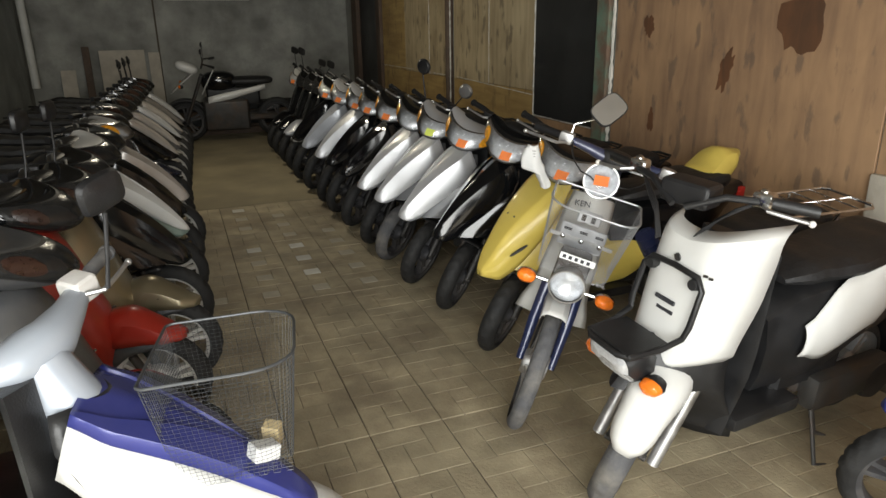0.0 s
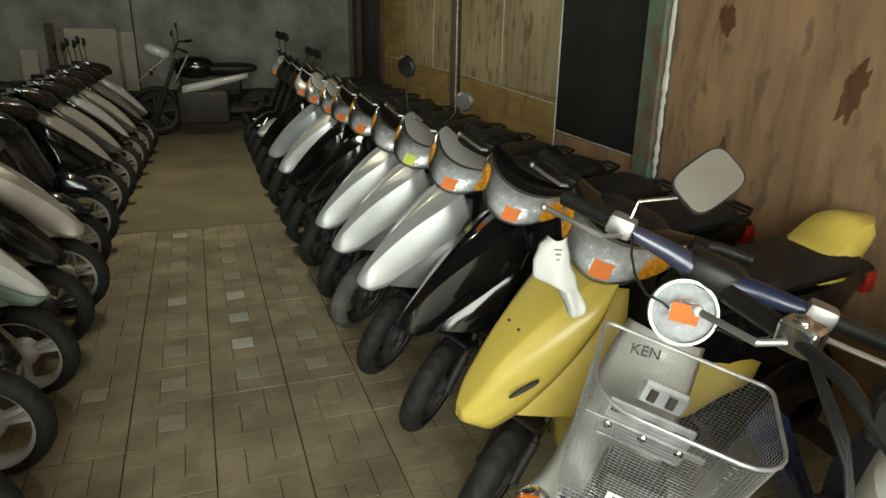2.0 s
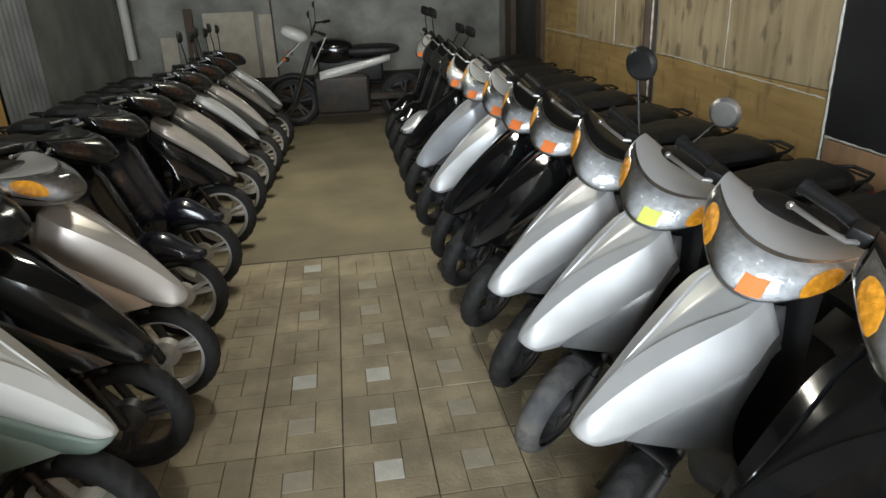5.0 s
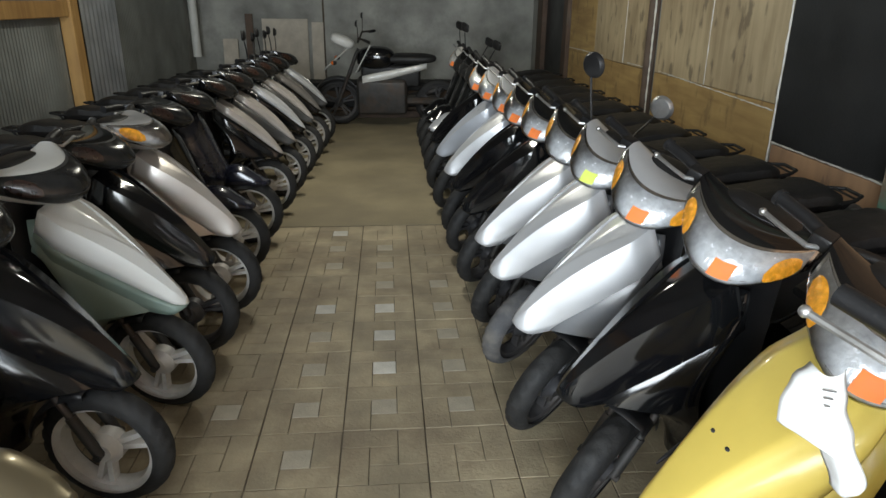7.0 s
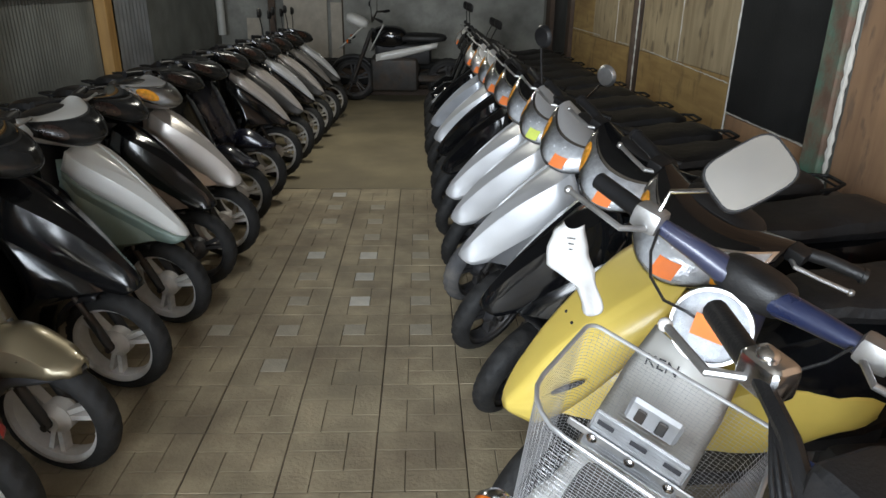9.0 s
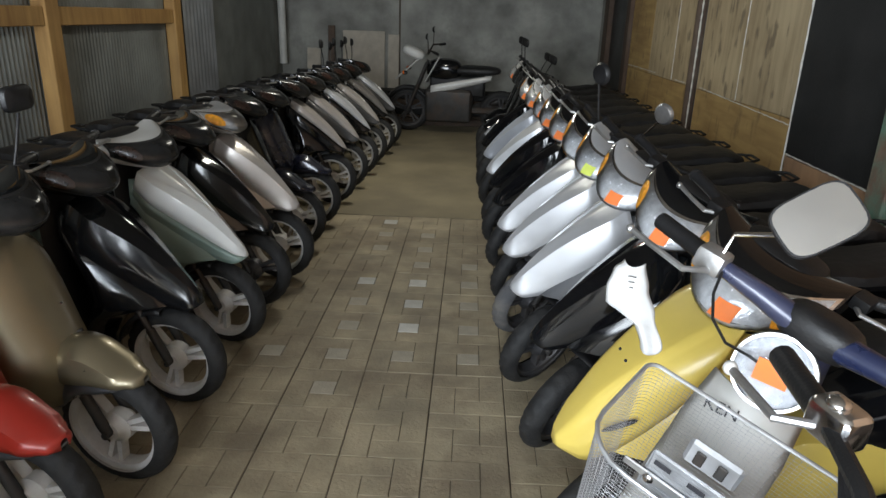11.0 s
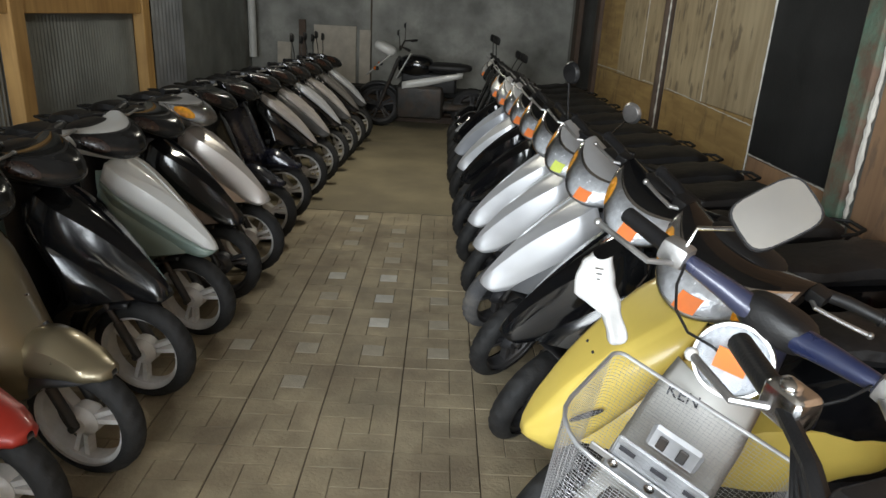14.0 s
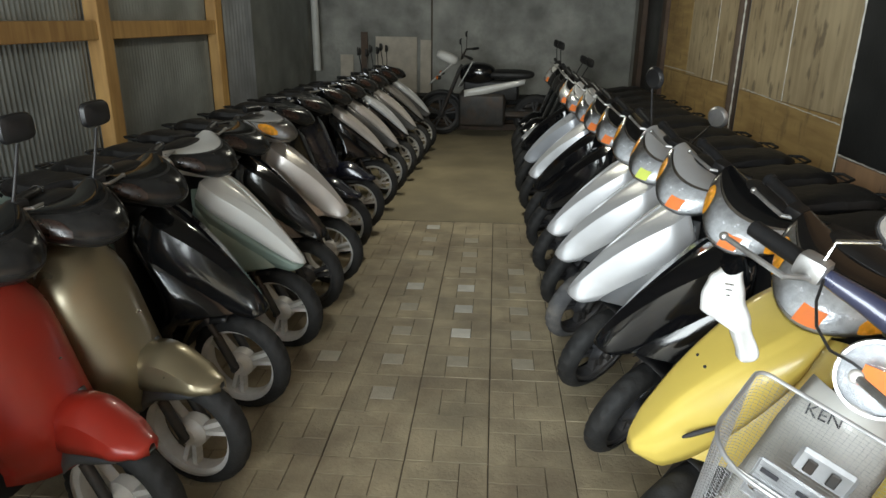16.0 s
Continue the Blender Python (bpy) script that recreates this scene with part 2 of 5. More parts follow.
TILE = mat("paving_tile", (0.40, 0.335, 0.222), 0.62, var=0.3, scale=5, bump=0.35, bump_scale=70, dirt=(0.16, 0.12, 0.08), dirt_amount=0.8, random_value=0.10, world=True)
TILE_PALE = mat("pale_tile_centre", (0.62, 0.60, 0.54), 0.6, var=0.15, scale=12, bump=0.3, bump_scale=90, random_value=0.12)
GROUT = mat("dirty_joint", (0.10, 0.08, 0.058), 0.95, var=0.4, scale=9, bump=0.5)
SHEET = mat("corrugated_metal", (0.30, 0.315, 0.30), 0.5, 0.5, var=0.25, scale=2.5, dirt=(0.13, 0.13, 0.12), dirt_amount=0.6)
SHEET_PALE = mat("galvanised_sheet", (0.5, 0.53, 0.57), 0.45, 0.6, var=0.2, scale=4, dirt=(0.3, 0.3, 0.3), dirt_amount=0.5)
RUST_GREEN = mat("peeling_green_paint", (0.20, 0.13, 0.09), 0.75, var=0.3, scale=9, bump=0.5, bump_scale=30, dirt=(0.12, 0.30, 0.22), dirt_amount=1.0)
RUST = mat("rust_brown", (0.10, 0.065, 0.045), 0.75, var=0.35, scale=8, bump=0.4, bump_scale=40, dirt=(0.16, 0.13, 0.1), dirt_amount=0.5)
FOAM = mat("foam_bead", (0.72, 0.70, 0.63), 0.9, var=0.15, scale=14, bump=0.8, bump_scale=45)
PLASTER = mat("plaster", (0.55, 0.50, 0.42), 0.9, var=0.2, scale=5, bump=0.5, bump_scale=30, dirt=(0.3, 0.26, 0.2), dirt_amount=0.5)
CEILING = mat("ceiling_boards", (0.22, 0.20, 0.17), 0.85, var=0.25, scale=2)
ASPHALT = mat("yard_ground", (0.16, 0.15, 0.135), 0.9, var=0.2, scale=1.5, bump=0.4)
PVC = mat("white_pipe", (0.66, 0.66, 0.62), 0.5, var=0.12, scale=5, dirt=(0.4, 0.38, 0.33), dirt_amount=0.5)
MESH_METAL = mat("basket_wire", (0.52, 0.53, 0.55), 0.4, 0.7, var=0.2, scale=20)
MESH_DARK = mat("dark_basket_wire", (0.10, 0.105, 0.11), 0.45, 0.5, var=0.2, scale=20)
CARD = mat("card", (0.42, 0.33, 0.18), 0.8)


# ---- mesh helpers ----
def finish(bm, name, material, smooth=35):
    bmesh.ops.remove_doubles(bm, verts=bm.verts, dist=0.00005)
    bmesh.ops.recalc_face_normals(bm, faces=bm.faces)
    me = bpy.data.meshes.new(name)
    if smooth:
        for f in bm.faces:
            f.smooth = True
    bm.to_mesh(me)
    bm.free()
    for one in material if isinstance(material, (list, tuple)) else [material]:
        me.materials.append(one)
    if smooth:
        me.set_sharp_from_angle(angle=radians(smooth))
    return me


CACHE = {}


def part(name, make, material, parent, label="", m=None, smooth=35, thick=0.0):
    """One mesh object under a thing or part. make: a bmesh, or (function, arguments) that gives one; alike parts share their mesh."""
    key = (make, tuple(x.name for x in (material if isinstance(material, (list, tuple)) else [material]))) if isinstance(make, tuple) else None
    me = CACHE.get(key) if key else None
    if me is None:
        me = finish(make[0](*make[1:]) if key else make, name, material, smooth)
        if key:
            CACHE[key] = me
    ob = new(name, me)
    ob.parent = parent
    if m is not None:
        ob.matrix_basis = m
    if thick:
        mod = ob.modifiers.new("thickness", "SOLIDIFY")
        mod.thickness, mod.offset = thick, -1
    if label:
        ob["label"] = label
    return ob


def thing(name, m, label, category, group=""):
    ob = new(name)
    ob.empty_display_size = 0.1
    ob.matrix_basis = m
    return tagged(ob, label, category, group)


def solo(name, bm, material, label="", category="", kind="", group="", m=None, smooth=35):
    ob = new(name, finish(bm, name, material, smooth))
    if m is not None:
        ob.matrix_basis = m
    return tagged(ob, label, category, group, kind)


def box(x0, x1, y0, y1, z0, z1, bevel=0.0, bm=None, mat_index=0, seg=1):
    bm = bm or bmesh.new()
    t = bmesh.new()
    bmesh.ops.create_cube(t, size=1)
    bmesh.ops.scale(t, vec=(x1 - x0, y1 - y0, z1 - z0), verts=t.verts)
    bmesh.ops.translate(t, vec=((x0 + x1) / 2, (y0 + y1) / 2, (z0 + z1) / 2), verts=t.verts)
    if bevel:
        bmesh.ops.bevel(t, geom=t.edges, offset=bevel, segments=seg, affect="EDGES", profile=0.6)
    join(bm, t, mat_index)
    return bm


def join(bm, other, mat_index=0, m=None):
    table = {}
    for v in other.verts:
        table[v] = bm.verts.new(m @ v.co if m is not None else v.co)
    for f in other.faces:
        try:
            g = bm.faces.new([table[v] for v in f.verts])
            g.material_index = mat_index or f.material_index
        except ValueError:
            pass
    other.free()
    return bm


def grid(rows, closed_u=False, bm=None, cap=False):
    """Skin rows of points (each row a list of 3D points); closed_u closes each row to a ring; cap closes both ends."""
    bm = bm or bmesh.new()
    vs = [[bm.verts.new(p) for p in row] for row in rows]
    n = len(vs[0])
    for a, b in zip(vs, vs[1:]):
        for i in range(n if closed_u else n - 1):
            bm.faces.new((a[i], a[(i + 1) % n], b[(i + 1) % n], b[i]))
    if cap:
        bm.faces.new(list(reversed(vs[0])))
        bm.faces.new(vs[-1])
    return bm


def tube(points, r, seg=8, bm=None, cap=True, closed=False):
    """A round bar along points; r a number or one per point."""
    bm = bm or bmesh.new()
    pts = [Vector(p) for p in points]
    radii = r if isinstance(r, (list, tuple)) else [r] * len(pts)
    rows, up = [], None
    n = len(pts)
    for i, p in enumerate(pts):
        if closed:
            d = (pts[(i + 1) % n] - pts[i - 1]).normalized()
        else:
            d = (pts[min(i + 1, n - 1)] - pts[max(i - 1, 0)]).normalized()
        if up is None:
            up = d.orthogonal().normalized()
        up = (up - d * up.dot(d)).normalized()
        side = d.cross(up)
        rows.append([p + (up * math.cos(a) + side * math.sin(a)) * radii[i] for a in (2 * math.pi * k / seg for k in range(seg))])
    if closed:
        rows.append(rows[0])
        return grid(rows, True, bm)
    return grid(rows, True, bm, cap)


def lathe(profile, seg=32, bm=None, axis="Y", origin=(0, 0, 0), closed=False):
    """Turn (radius, along) points round an axis."""
    bm = bm or bmesh.new()
    rows = []
    o = Vector(origin)
    for k in range(seg + 1):
        a = 2 * math.pi * k / seg
        c, s = math.cos(a), math.sin(a)
        row = []
        for r, h in profile:
            v = {"Y": (r * c, h, r * s), "X": (h, r * c, r * s), "Z": (r * c, r * s, h)}[axis]
            row.append(o + Vector(v))
        rows.append(row)
    return grid(rows, closed, bm)


def blob(cx, cy, cz, rx, ry, rz, seg=16, rings=10, power=1.0, bm=None):
    """A rounded lump (superellipsoid)."""
    bm = bm or bmesh.new()

    def sp(v):
        return math.copysign(abs(v) ** power, v)

    rows = []
    for i in range(rings + 1):
        ph = math.pi * (i / rings - 0.5)
        rows.append([(cx + rx * sp(math.cos(ph)) * sp(math.cos(a)), cy + ry * sp(math.cos(ph)) * sp(math.sin(a)), cz + rz * sp(math.sin(ph))) for a in (2 * math.pi * k / seg for k in range(seg))])
    return grid(rows, True, bm)


def lerp(a, b, t):
    return a + (b - a) * t


def smooth01(t):
    t = min(max(t, 0), 1)
    return t * t * (3 - 2 * t)


def keyed(t, *pairs):
    """Piecewise smooth value from (t, value) pairs."""
    for (a, va), (b, vb) in zip(pairs, pairs[1:]):
        if t <= b:
            return lerp(va, vb, smooth01((t - a) / (b - a)))
    return pairs[-1][1]


# ---- the building ----
XL, XR, YB, YF, ZC = -2.75, 1.95, 12.0, -1.0, 2.95
solo("ground", box(-60, 60, -70, YF, -0.2, -0.012), ASPHALT, "grey yard in front of the garage", "ground", "structure", smooth=0)
floor = solo("floor", box(XL, XR, YF, YB, -0.2, -0.006), GROUT, "paved garage floor with dirty joints", "floor", "structure", smooth=0)
part("concrete_slab", box(XL, XR, 6.618, YB - 0.001, -0.006, 0.0, 0.002), SLAB, floor, "bare yellowish concrete slab", smooth=0)
solo("ceiling", box(XL - 0.2, XR + 0.2, YF, YB + 0.2, ZC, ZC + 0.15), CEILING, "dark boarded ceiling", "ceiling", "structure", smooth=0)
back = solo("wall_back", box(XL - 0.2, XR + 0.2, YB, YB + 0.2, -0.2, ZC), CONCRETE, "stained grey concrete back wall", "wall", "structure", smooth=0)
part("wall_joint", box(-0.99, -0.965, YB - 0.004, YB + 0.01, 0, ZC), GROUT, back, smooth=0)
right = solo("wall_right", box(XR, XR + 0.2, YF, YB, -0.2, ZC), CONCRETE, "wall clad in old plywood sheets", "wall", "structure", smooth=0)
left = solo("wall_left", box(XL - 0.2, XL, YF, YB, -0.2, ZC), CONCRETE, "wall behind grey corrugated sheeting", "wall", "structure", smooth=0)
# unseen wall, added so that daylight enters from the left only
solo("wall_front_side", box(0.6, XR + 0.2, YF - 0.2, YF, -0.2, 2.6), CONCRETE, "unseen wall added to block daylight from the right of the opening", "wall", "structure", smooth=0)
solo("wall_front", box(XL - 0.2, XR + 0.2, YF - 0.2, YF, 2.6, ZC + 0.15), CONCRETE, "lintel over the open garage front", "wall", "structure", smooth=0)


def sheet(name, y0, y1, z0, z1, material, label="", depth=0.015, off=0.0):
    return part(name, box(XR - depth - off, XR - off, y0, y1, z0, z1, 0.002), material, right, label, smooth=0)


def bead(points, r=0.006, parent=None, label=""):
    """A wobbly line of sealing foam."""
    rnd = random.Random(len(points) + int(points[0][1] * 100))
    fine = []
    for a, b in zip(points, points[1:]):
        a, b = Vector(a), Vector(b)
        n = max(2, int((b - a).length / 0.03))
        for i in range(n):
            fine.append(a.lerp(b, i / n) + Vector((0, rnd.uniform(-0.002, 0.002), rnd.uniform(-0.002, 0.002))))
    fine.append(Vector(points[-1]))
    part("foam_bead", tube(fine, [0.72 * r * rnd.uniform(0.5, 1.5) for _ in fine], 6), FOAM, parent or right, label)


# far stretch: a low yellow strip with weathered sheets above it
SEAM = 0.985
for y0, y1 in ((5.56, 6.42), (6.425, 7.28), (7.46, 8.02), (8.025, 8.9), (8.905, 9.86)):
    sheet("plywood_panel", y0, y1, SEAM, ZC, PLYWOOD if y0 < 8.5 else PLYWOOD_YELLOW)
for y0, y1 in ((5.56, 7.28), (7.46, 9.86)):
    sheet("plywood_strip", y0, y1, 0.0, SEAM - 0.004, PLYWOOD_YELLOW, "yellowish low plywood strip")
XF = XR - 0.018
bead([(XF, 5.57, 0.95), (XF, 6.42, 0.975), (XF, 7.2, 1.0)], 0.005)
bead([(XF, 7.47, 1.0), (XF, 7.9, 1.0)], 0.005)
bead([(XF, 8.6, 1.01), (XF, 9.84, 1.01)], 0.005)
bead([(XF, 6.42, 0.985), (XF, 6.425, ZC)], 0.004)
bead([(XF, 8.02, 0.985), (XF, 8.02, ZC)], 0.004)
bead([(XF, 5.545, 0.6), (XF, 5.545, ZC)], 0.007)
part("wall_pipe", tube([(XR - 0.03, 7.37, 0), (XR - 0.03, 7.37, ZC)], 0.045, 14), RUST, right, "rusty brown vertical pipe")
bead([(XR - 0.05, 7.30, 0.55), (XR - 0.05, 7.30, ZC)], 0.008)
part("door_jamb", box(XR - 0.06, XR, 9.87, 10.05, 0, ZC, 0.004), RUST, right, "dark brown timber jamb")
part("dark_panel", box(XR - 0.03, XR, 10.06, 11.0, 0, ZC, 0.003), BOARD, right, "dark grey door leaf")
part("wall_post", box(XR - 0.09, XR, 11.01, 11.3, 0, ZC, 0.006), RUST, right, "brown timber post")
# black sheet and the strip below it
sheet("black_board", 4.63, 5.53, 0.79, ZC, BOARD, "black painted board", 0.02)
sheet("lower_strip", 4.63, 5.53, 0.0, 0.775, PLYWOOD_BROWN, "brown plywood strip")
bead([(XR - 0.022, 4.64, 0.782), (XR - 0.022, 5.52, 0.79)], 0.005)
part("wall_post", box(XR - 0.055, XR, 4.475, 4.625, 0, ZC, 0.008), RUST_GREEN, right, "post with peeling green paint")
bead([(XR - 0.03, 4.455, 0.5), (XR - 0.03, 4.45, 1.4), (XR - 0.03, 4.45, ZC)], 0.016, label="rough pale foam bead")
# near stretch: large brown sheets with torn dark patches
for y0, y1 in ((2.5, 4.44), (0.6, 2.49), (YF, 0.59)):
    sheet("plywood_panel", y0, y1, 0.0, ZC, PLYWOOD_BROWN, "large brown plywood sheet")
part("plaster_edge", box(XR - 0.05, XR - 0.016, 2.36, 2.49, 0, 0.87, 0.012, seg=2), PLASTER, right, "broken pale plaster edge")


def torn(cy, cz, w, h, lean, seed):
    """A torn patch where the top ply is gone."""
    rnd = random.Random(seed)
    bm = bmesh.new()
    n = 26
    ring = []
    for k in range(n):
        a = 2 * math.pi * k / n
        r = 1 + rnd.uniform(-0.28, 0.22)
        y, z = w * r * math.cos(a), h * r * math.sin(a)
        ring.append((XR - 0.0175, cy + y + lean * z, cz + z))
    top = [bm.verts.new(p) for p in ring]
    low = [bm.verts.new((XR - 0.014, p[1], p[2])) for p in ring]
    bm.faces.new(top)
    for i in range(n):
        bm.faces.new((top[i], top[(i + 1) % n], low[(i + 1) % n], low[i]))
    part("torn_patch", bm, PLYWOOD_RED, right, "torn dark patch in the plywood", smooth=0)


torn(3.43, 1.25, 0.045, 0.11, -0.25, 1)
torn(2.98, 1.52, 0.12, 0.2, -0.1, 2)
torn(4.02, 0.92, 0.03, 0.07, 0.0, 4)
torn(4.1, 1.48, 0.05, 0.06, 0.1, 5)
torn(3.02, 2.0, 0.2, 0.16, 0.1, 6)


def corrugated(y0, y1, z0, z1, x, pitch=0.045, depth=0.012):
    """Pressed sheet metal with round ribs."""
    rows = []
    n = int((y1 - y0) / pitch * 6)
    for i in range(n + 1):
        y = lerp(y0, y1, i / n)
        d = depth * (0.5 + 0.5 * math.cos(2 * math.pi * y / pitch))
        rows.append([(x + d, y, z0), (x + d, y, z1)])
    bm = grid(rows)
    r = bmesh.ops.solidify(bm, geom=bm.faces, thickness=0.002)
    return bm


for y0, y1 in ((YF, 1.6), (1.62, 4.2), (4.22, 6.3), (6.32, 8.2), (9.2, 11.6)):
    part("corrugated_sheet", corrugated(y0, y1, 0.02, ZC - 0.02, XL + 0.012), SHEET, left, smooth=60)
part("corrugated_sheet", corrugated(8.42, 9.18, 0.02, ZC - 0.02, XL + 0.03, 0.09, 0.02), SHEET_PALE, left, "pale galvanised sheet", smooth=60)
for y in (2.2, 4.15, 6.12, 8.08):
    part("timber_post", box(XL + 0.03, XL + 0.13, y - 0.075, y + 0.075, 0, ZC, 0.005), TIMBER, left, "yellow timber post", smooth=0)
for y0, y1 in ((YF, 2.12), (2.28, 4.07), (4.23, 6.04), (6.20, 8.0)):
    part("timber_rail", box(XL + 0.035, XL + 0.115, y0, y1, 1.34, 1.46, 0.005), TIMBER, left, "yellow timber rail", smooth=0)
part("drain_pipe", tube([(XL + 0.09, 11.75, 0.75), (XL + 0.09, 11.75, ZC)], 0.055, 14), PVC, left, "white plastic drain pipe")

# white planks and sheets leaning at the back wall
for n, (x, w, h, tilt) in enumerate(((-1.5, 0.62, 1.24, 4), (-1.06, 0.16, 1.2, 5), (-2.25, 0.2, 0.98, 7), (-1.98, 0.1, 1.3, 4))):
    solo("leaning_board", box(-w / 2, w / 2, -0.012, 0.012, 0, h, 0.003), PLASTER if n < 3 else RUST, "pale board leaning on the back wall" if n < 3 else "dark plank leaning on the back wall", "board", group="boards at the back wall", m=pose(x, YB - 0.05 - h * math.sin(radians(tilt)), 0.001, -tilt), smooth=0)
lamp_case = thing("wall_light", pose(-0.2, YB - 0.04, 1.97), "pale strip light on the concrete back wall", "lamp")
part("housing", box(-0.62, 0.62, -0.03, 0.04, -0.04, 0.04, 0.01, seg=2), PVC, lamp_case)


# ---- floor tiles ----
def tile(pale):
    """One pinwheel tile: four oblongs round a small square, with sunk joints."""
    bm = bmesh.new()
    g, t = 0.0013, 0.1489
    for x0, x1, y0, y1 in ((-t, 0.05, 0.05, t), (0.05, t, -0.05, t), (-0.05, t, -t, -0.05), (-t, -0.05, -t, 0.05)):
        box(x0 + g, x1 - g, y0 + g, y1 - g, -0.012, 0, 0.0014, bm)
    box(-0.05 + g, 0.05 - g, -0.05 + g, 0.05 - g, -0.012, 0.0 if not pale else 0.0006, 0.0014, bm, 1 if pale else 0)
    return bm


PALE = {(-1, 15), (-1, 16), (-1, 17), (-2, 17), (-2, 21)}
FAINT = {(-1, 14), (-1, 18), (0, 14), (0, 15), (0, 16), (0, 17), (-2, 14), (-2, 15), (-2, 16), (-2, 19), (-2, 20), (-3, 14), (-1, 19), (-1, 20), (-2, 13), (0, 18)}
TILE_FAINT = mat("faint_tile_centre", (0.43, 0.385, 0.30), 0.65, var=0.15, scale=12, bump=0.3, bump_scale=90)
tile_plain = finish(tile(False), "tile", [TILE], 0)
tile_pale = finish(tile(True), "tile_pale", [TILE, TILE_PALE], 0)
tile_faint = finish(tile(True), "tile_faint", [TILE, TILE_FAINT], 0)
rnd = random.Random(5)
rest = bmesh.new()
for i in range(-10, 7):
    for j in range(-4, 22):
        x, y = 0.15 + 0.3 * i, 0.15 + 0.3 * j
        if x - 0.15 < XL or x + 0.15 > XR + 0.05:
            continue
        turn = 0 if rnd.random() < 0.8 else 90
        m = pose(x, y, rnd.uniform(-0.0015, 0.0012), rnd.uniform(-0.25, 0.25), rnd.uniform(-0.25, 0.25), turn + rnd.uniform(-0.3, 0.3))
        if -5 <= i <= 2 and j >= 4:
            ob = new("tile", tile_pale if (i, j) in PALE else tile_faint if (i, j) in FAINT else tile_plain)
            ob.parent = floor
            ob.matrix_basis = m
        else:
            join(rest, tile(False), 0, m)
tiles_rest = part("tiles_under_the_rows", rest, TILE, floor, smooth=0)
tiles_rest["kind"] = "stuff"


# ---- scooter parts (x forward, y left, z up; front axle above the origin) ----
R, RR = 0.205, 0.205


def tyre(r, half, groove):
    """A tyre with chevron grooves cut into its tread."""
    seg, n = 96, 13
    rows = []
    for k in range(seg + 1):
        a = 2 * math.pi * (k % seg) / seg
        row = []
        for i in range(n):
            b = math.pi * (i / (n - 1) - 0.5) * 1.06
            y, h = half * math.sin(b), half * 1.05 * math.cos(b)
            rad = r - half * 1.05 + h
            if groove and 2 <= i <= n - 3:
                phase = (k / seg * 24 + abs(i - n // 2) * 0.22) % 1.0
                if phase < 0.33:
                    rad -= 0.0055
            row.append((rad * math.cos(a), y, rad * math.sin(a)))
        rows.append(row)
    return grid(rows)


def rim(r, spokes, wide):
    bm = lathe([(r * 0.76, -0.036), (r * 0.785, -0.038), (r * 0.78, -0.03), (r * 0.68, -0.026), (r * 0.655, -0.01), (r * 0.655, 0.01), (r * 0.68, 0.026), (r * 0.78, 0.03), (r * 0.785, 0.038), (r * 0.76, 0.036)], 40)
    lathe([(0.0, -0.045), (0.03, -0.045), (0.04, -0.03), (0.055, -0.02), (0.055, 0.02), (0.04, 0.03), (0.03, 0.045), (0.0, 0.045)], 20, bm)
    for k in range(spokes):
        a = 2 * math.pi * k / spokes + 0.3
        for side in (-1, 1):
            t = bmesh.new()
            rows = []
            for s in (0.0, 0.5, 1.0):
                d = lerp(0.04, r * 0.69, s)
                o, w, h = side * lerp(0.008, wide * 1.9, s), wide * 0.72, 0.017
                rows.append([(d, -h, o - w), (d, -h * 0.4, o - w * 1.15), (d, h * 0.4, o - w * 1.15), (d, h, o - w), (d, h, o + w), (d, h * 0.4, o + w * 1.15), (d, -h * 0.4, o + w * 1.15), (d, -h, o + w)])
            grid(rows, True, t, True)
            join(bm, t, 0, Matrix.Rotation(-a, 4, "Y"))
    return bm


def fork(gap, topx, topz):
    bm = bmesh.new()
    for s in (-1, 1):
        tube([(0.0, s * gap, R), (topx * 0.45, s * gap, lerp(R, topz, 0.45))], 0.017, 12, bm)
        tube([(topx * 0.4, s * gap, lerp(R, topz, 0.4)), (topx, s * gap, topz)], 0.012, 12, bm)
    tube([(0, -gap - 0.02, R), (0, gap + 0.02, R)], 0.012, 10, bm)
    return bm


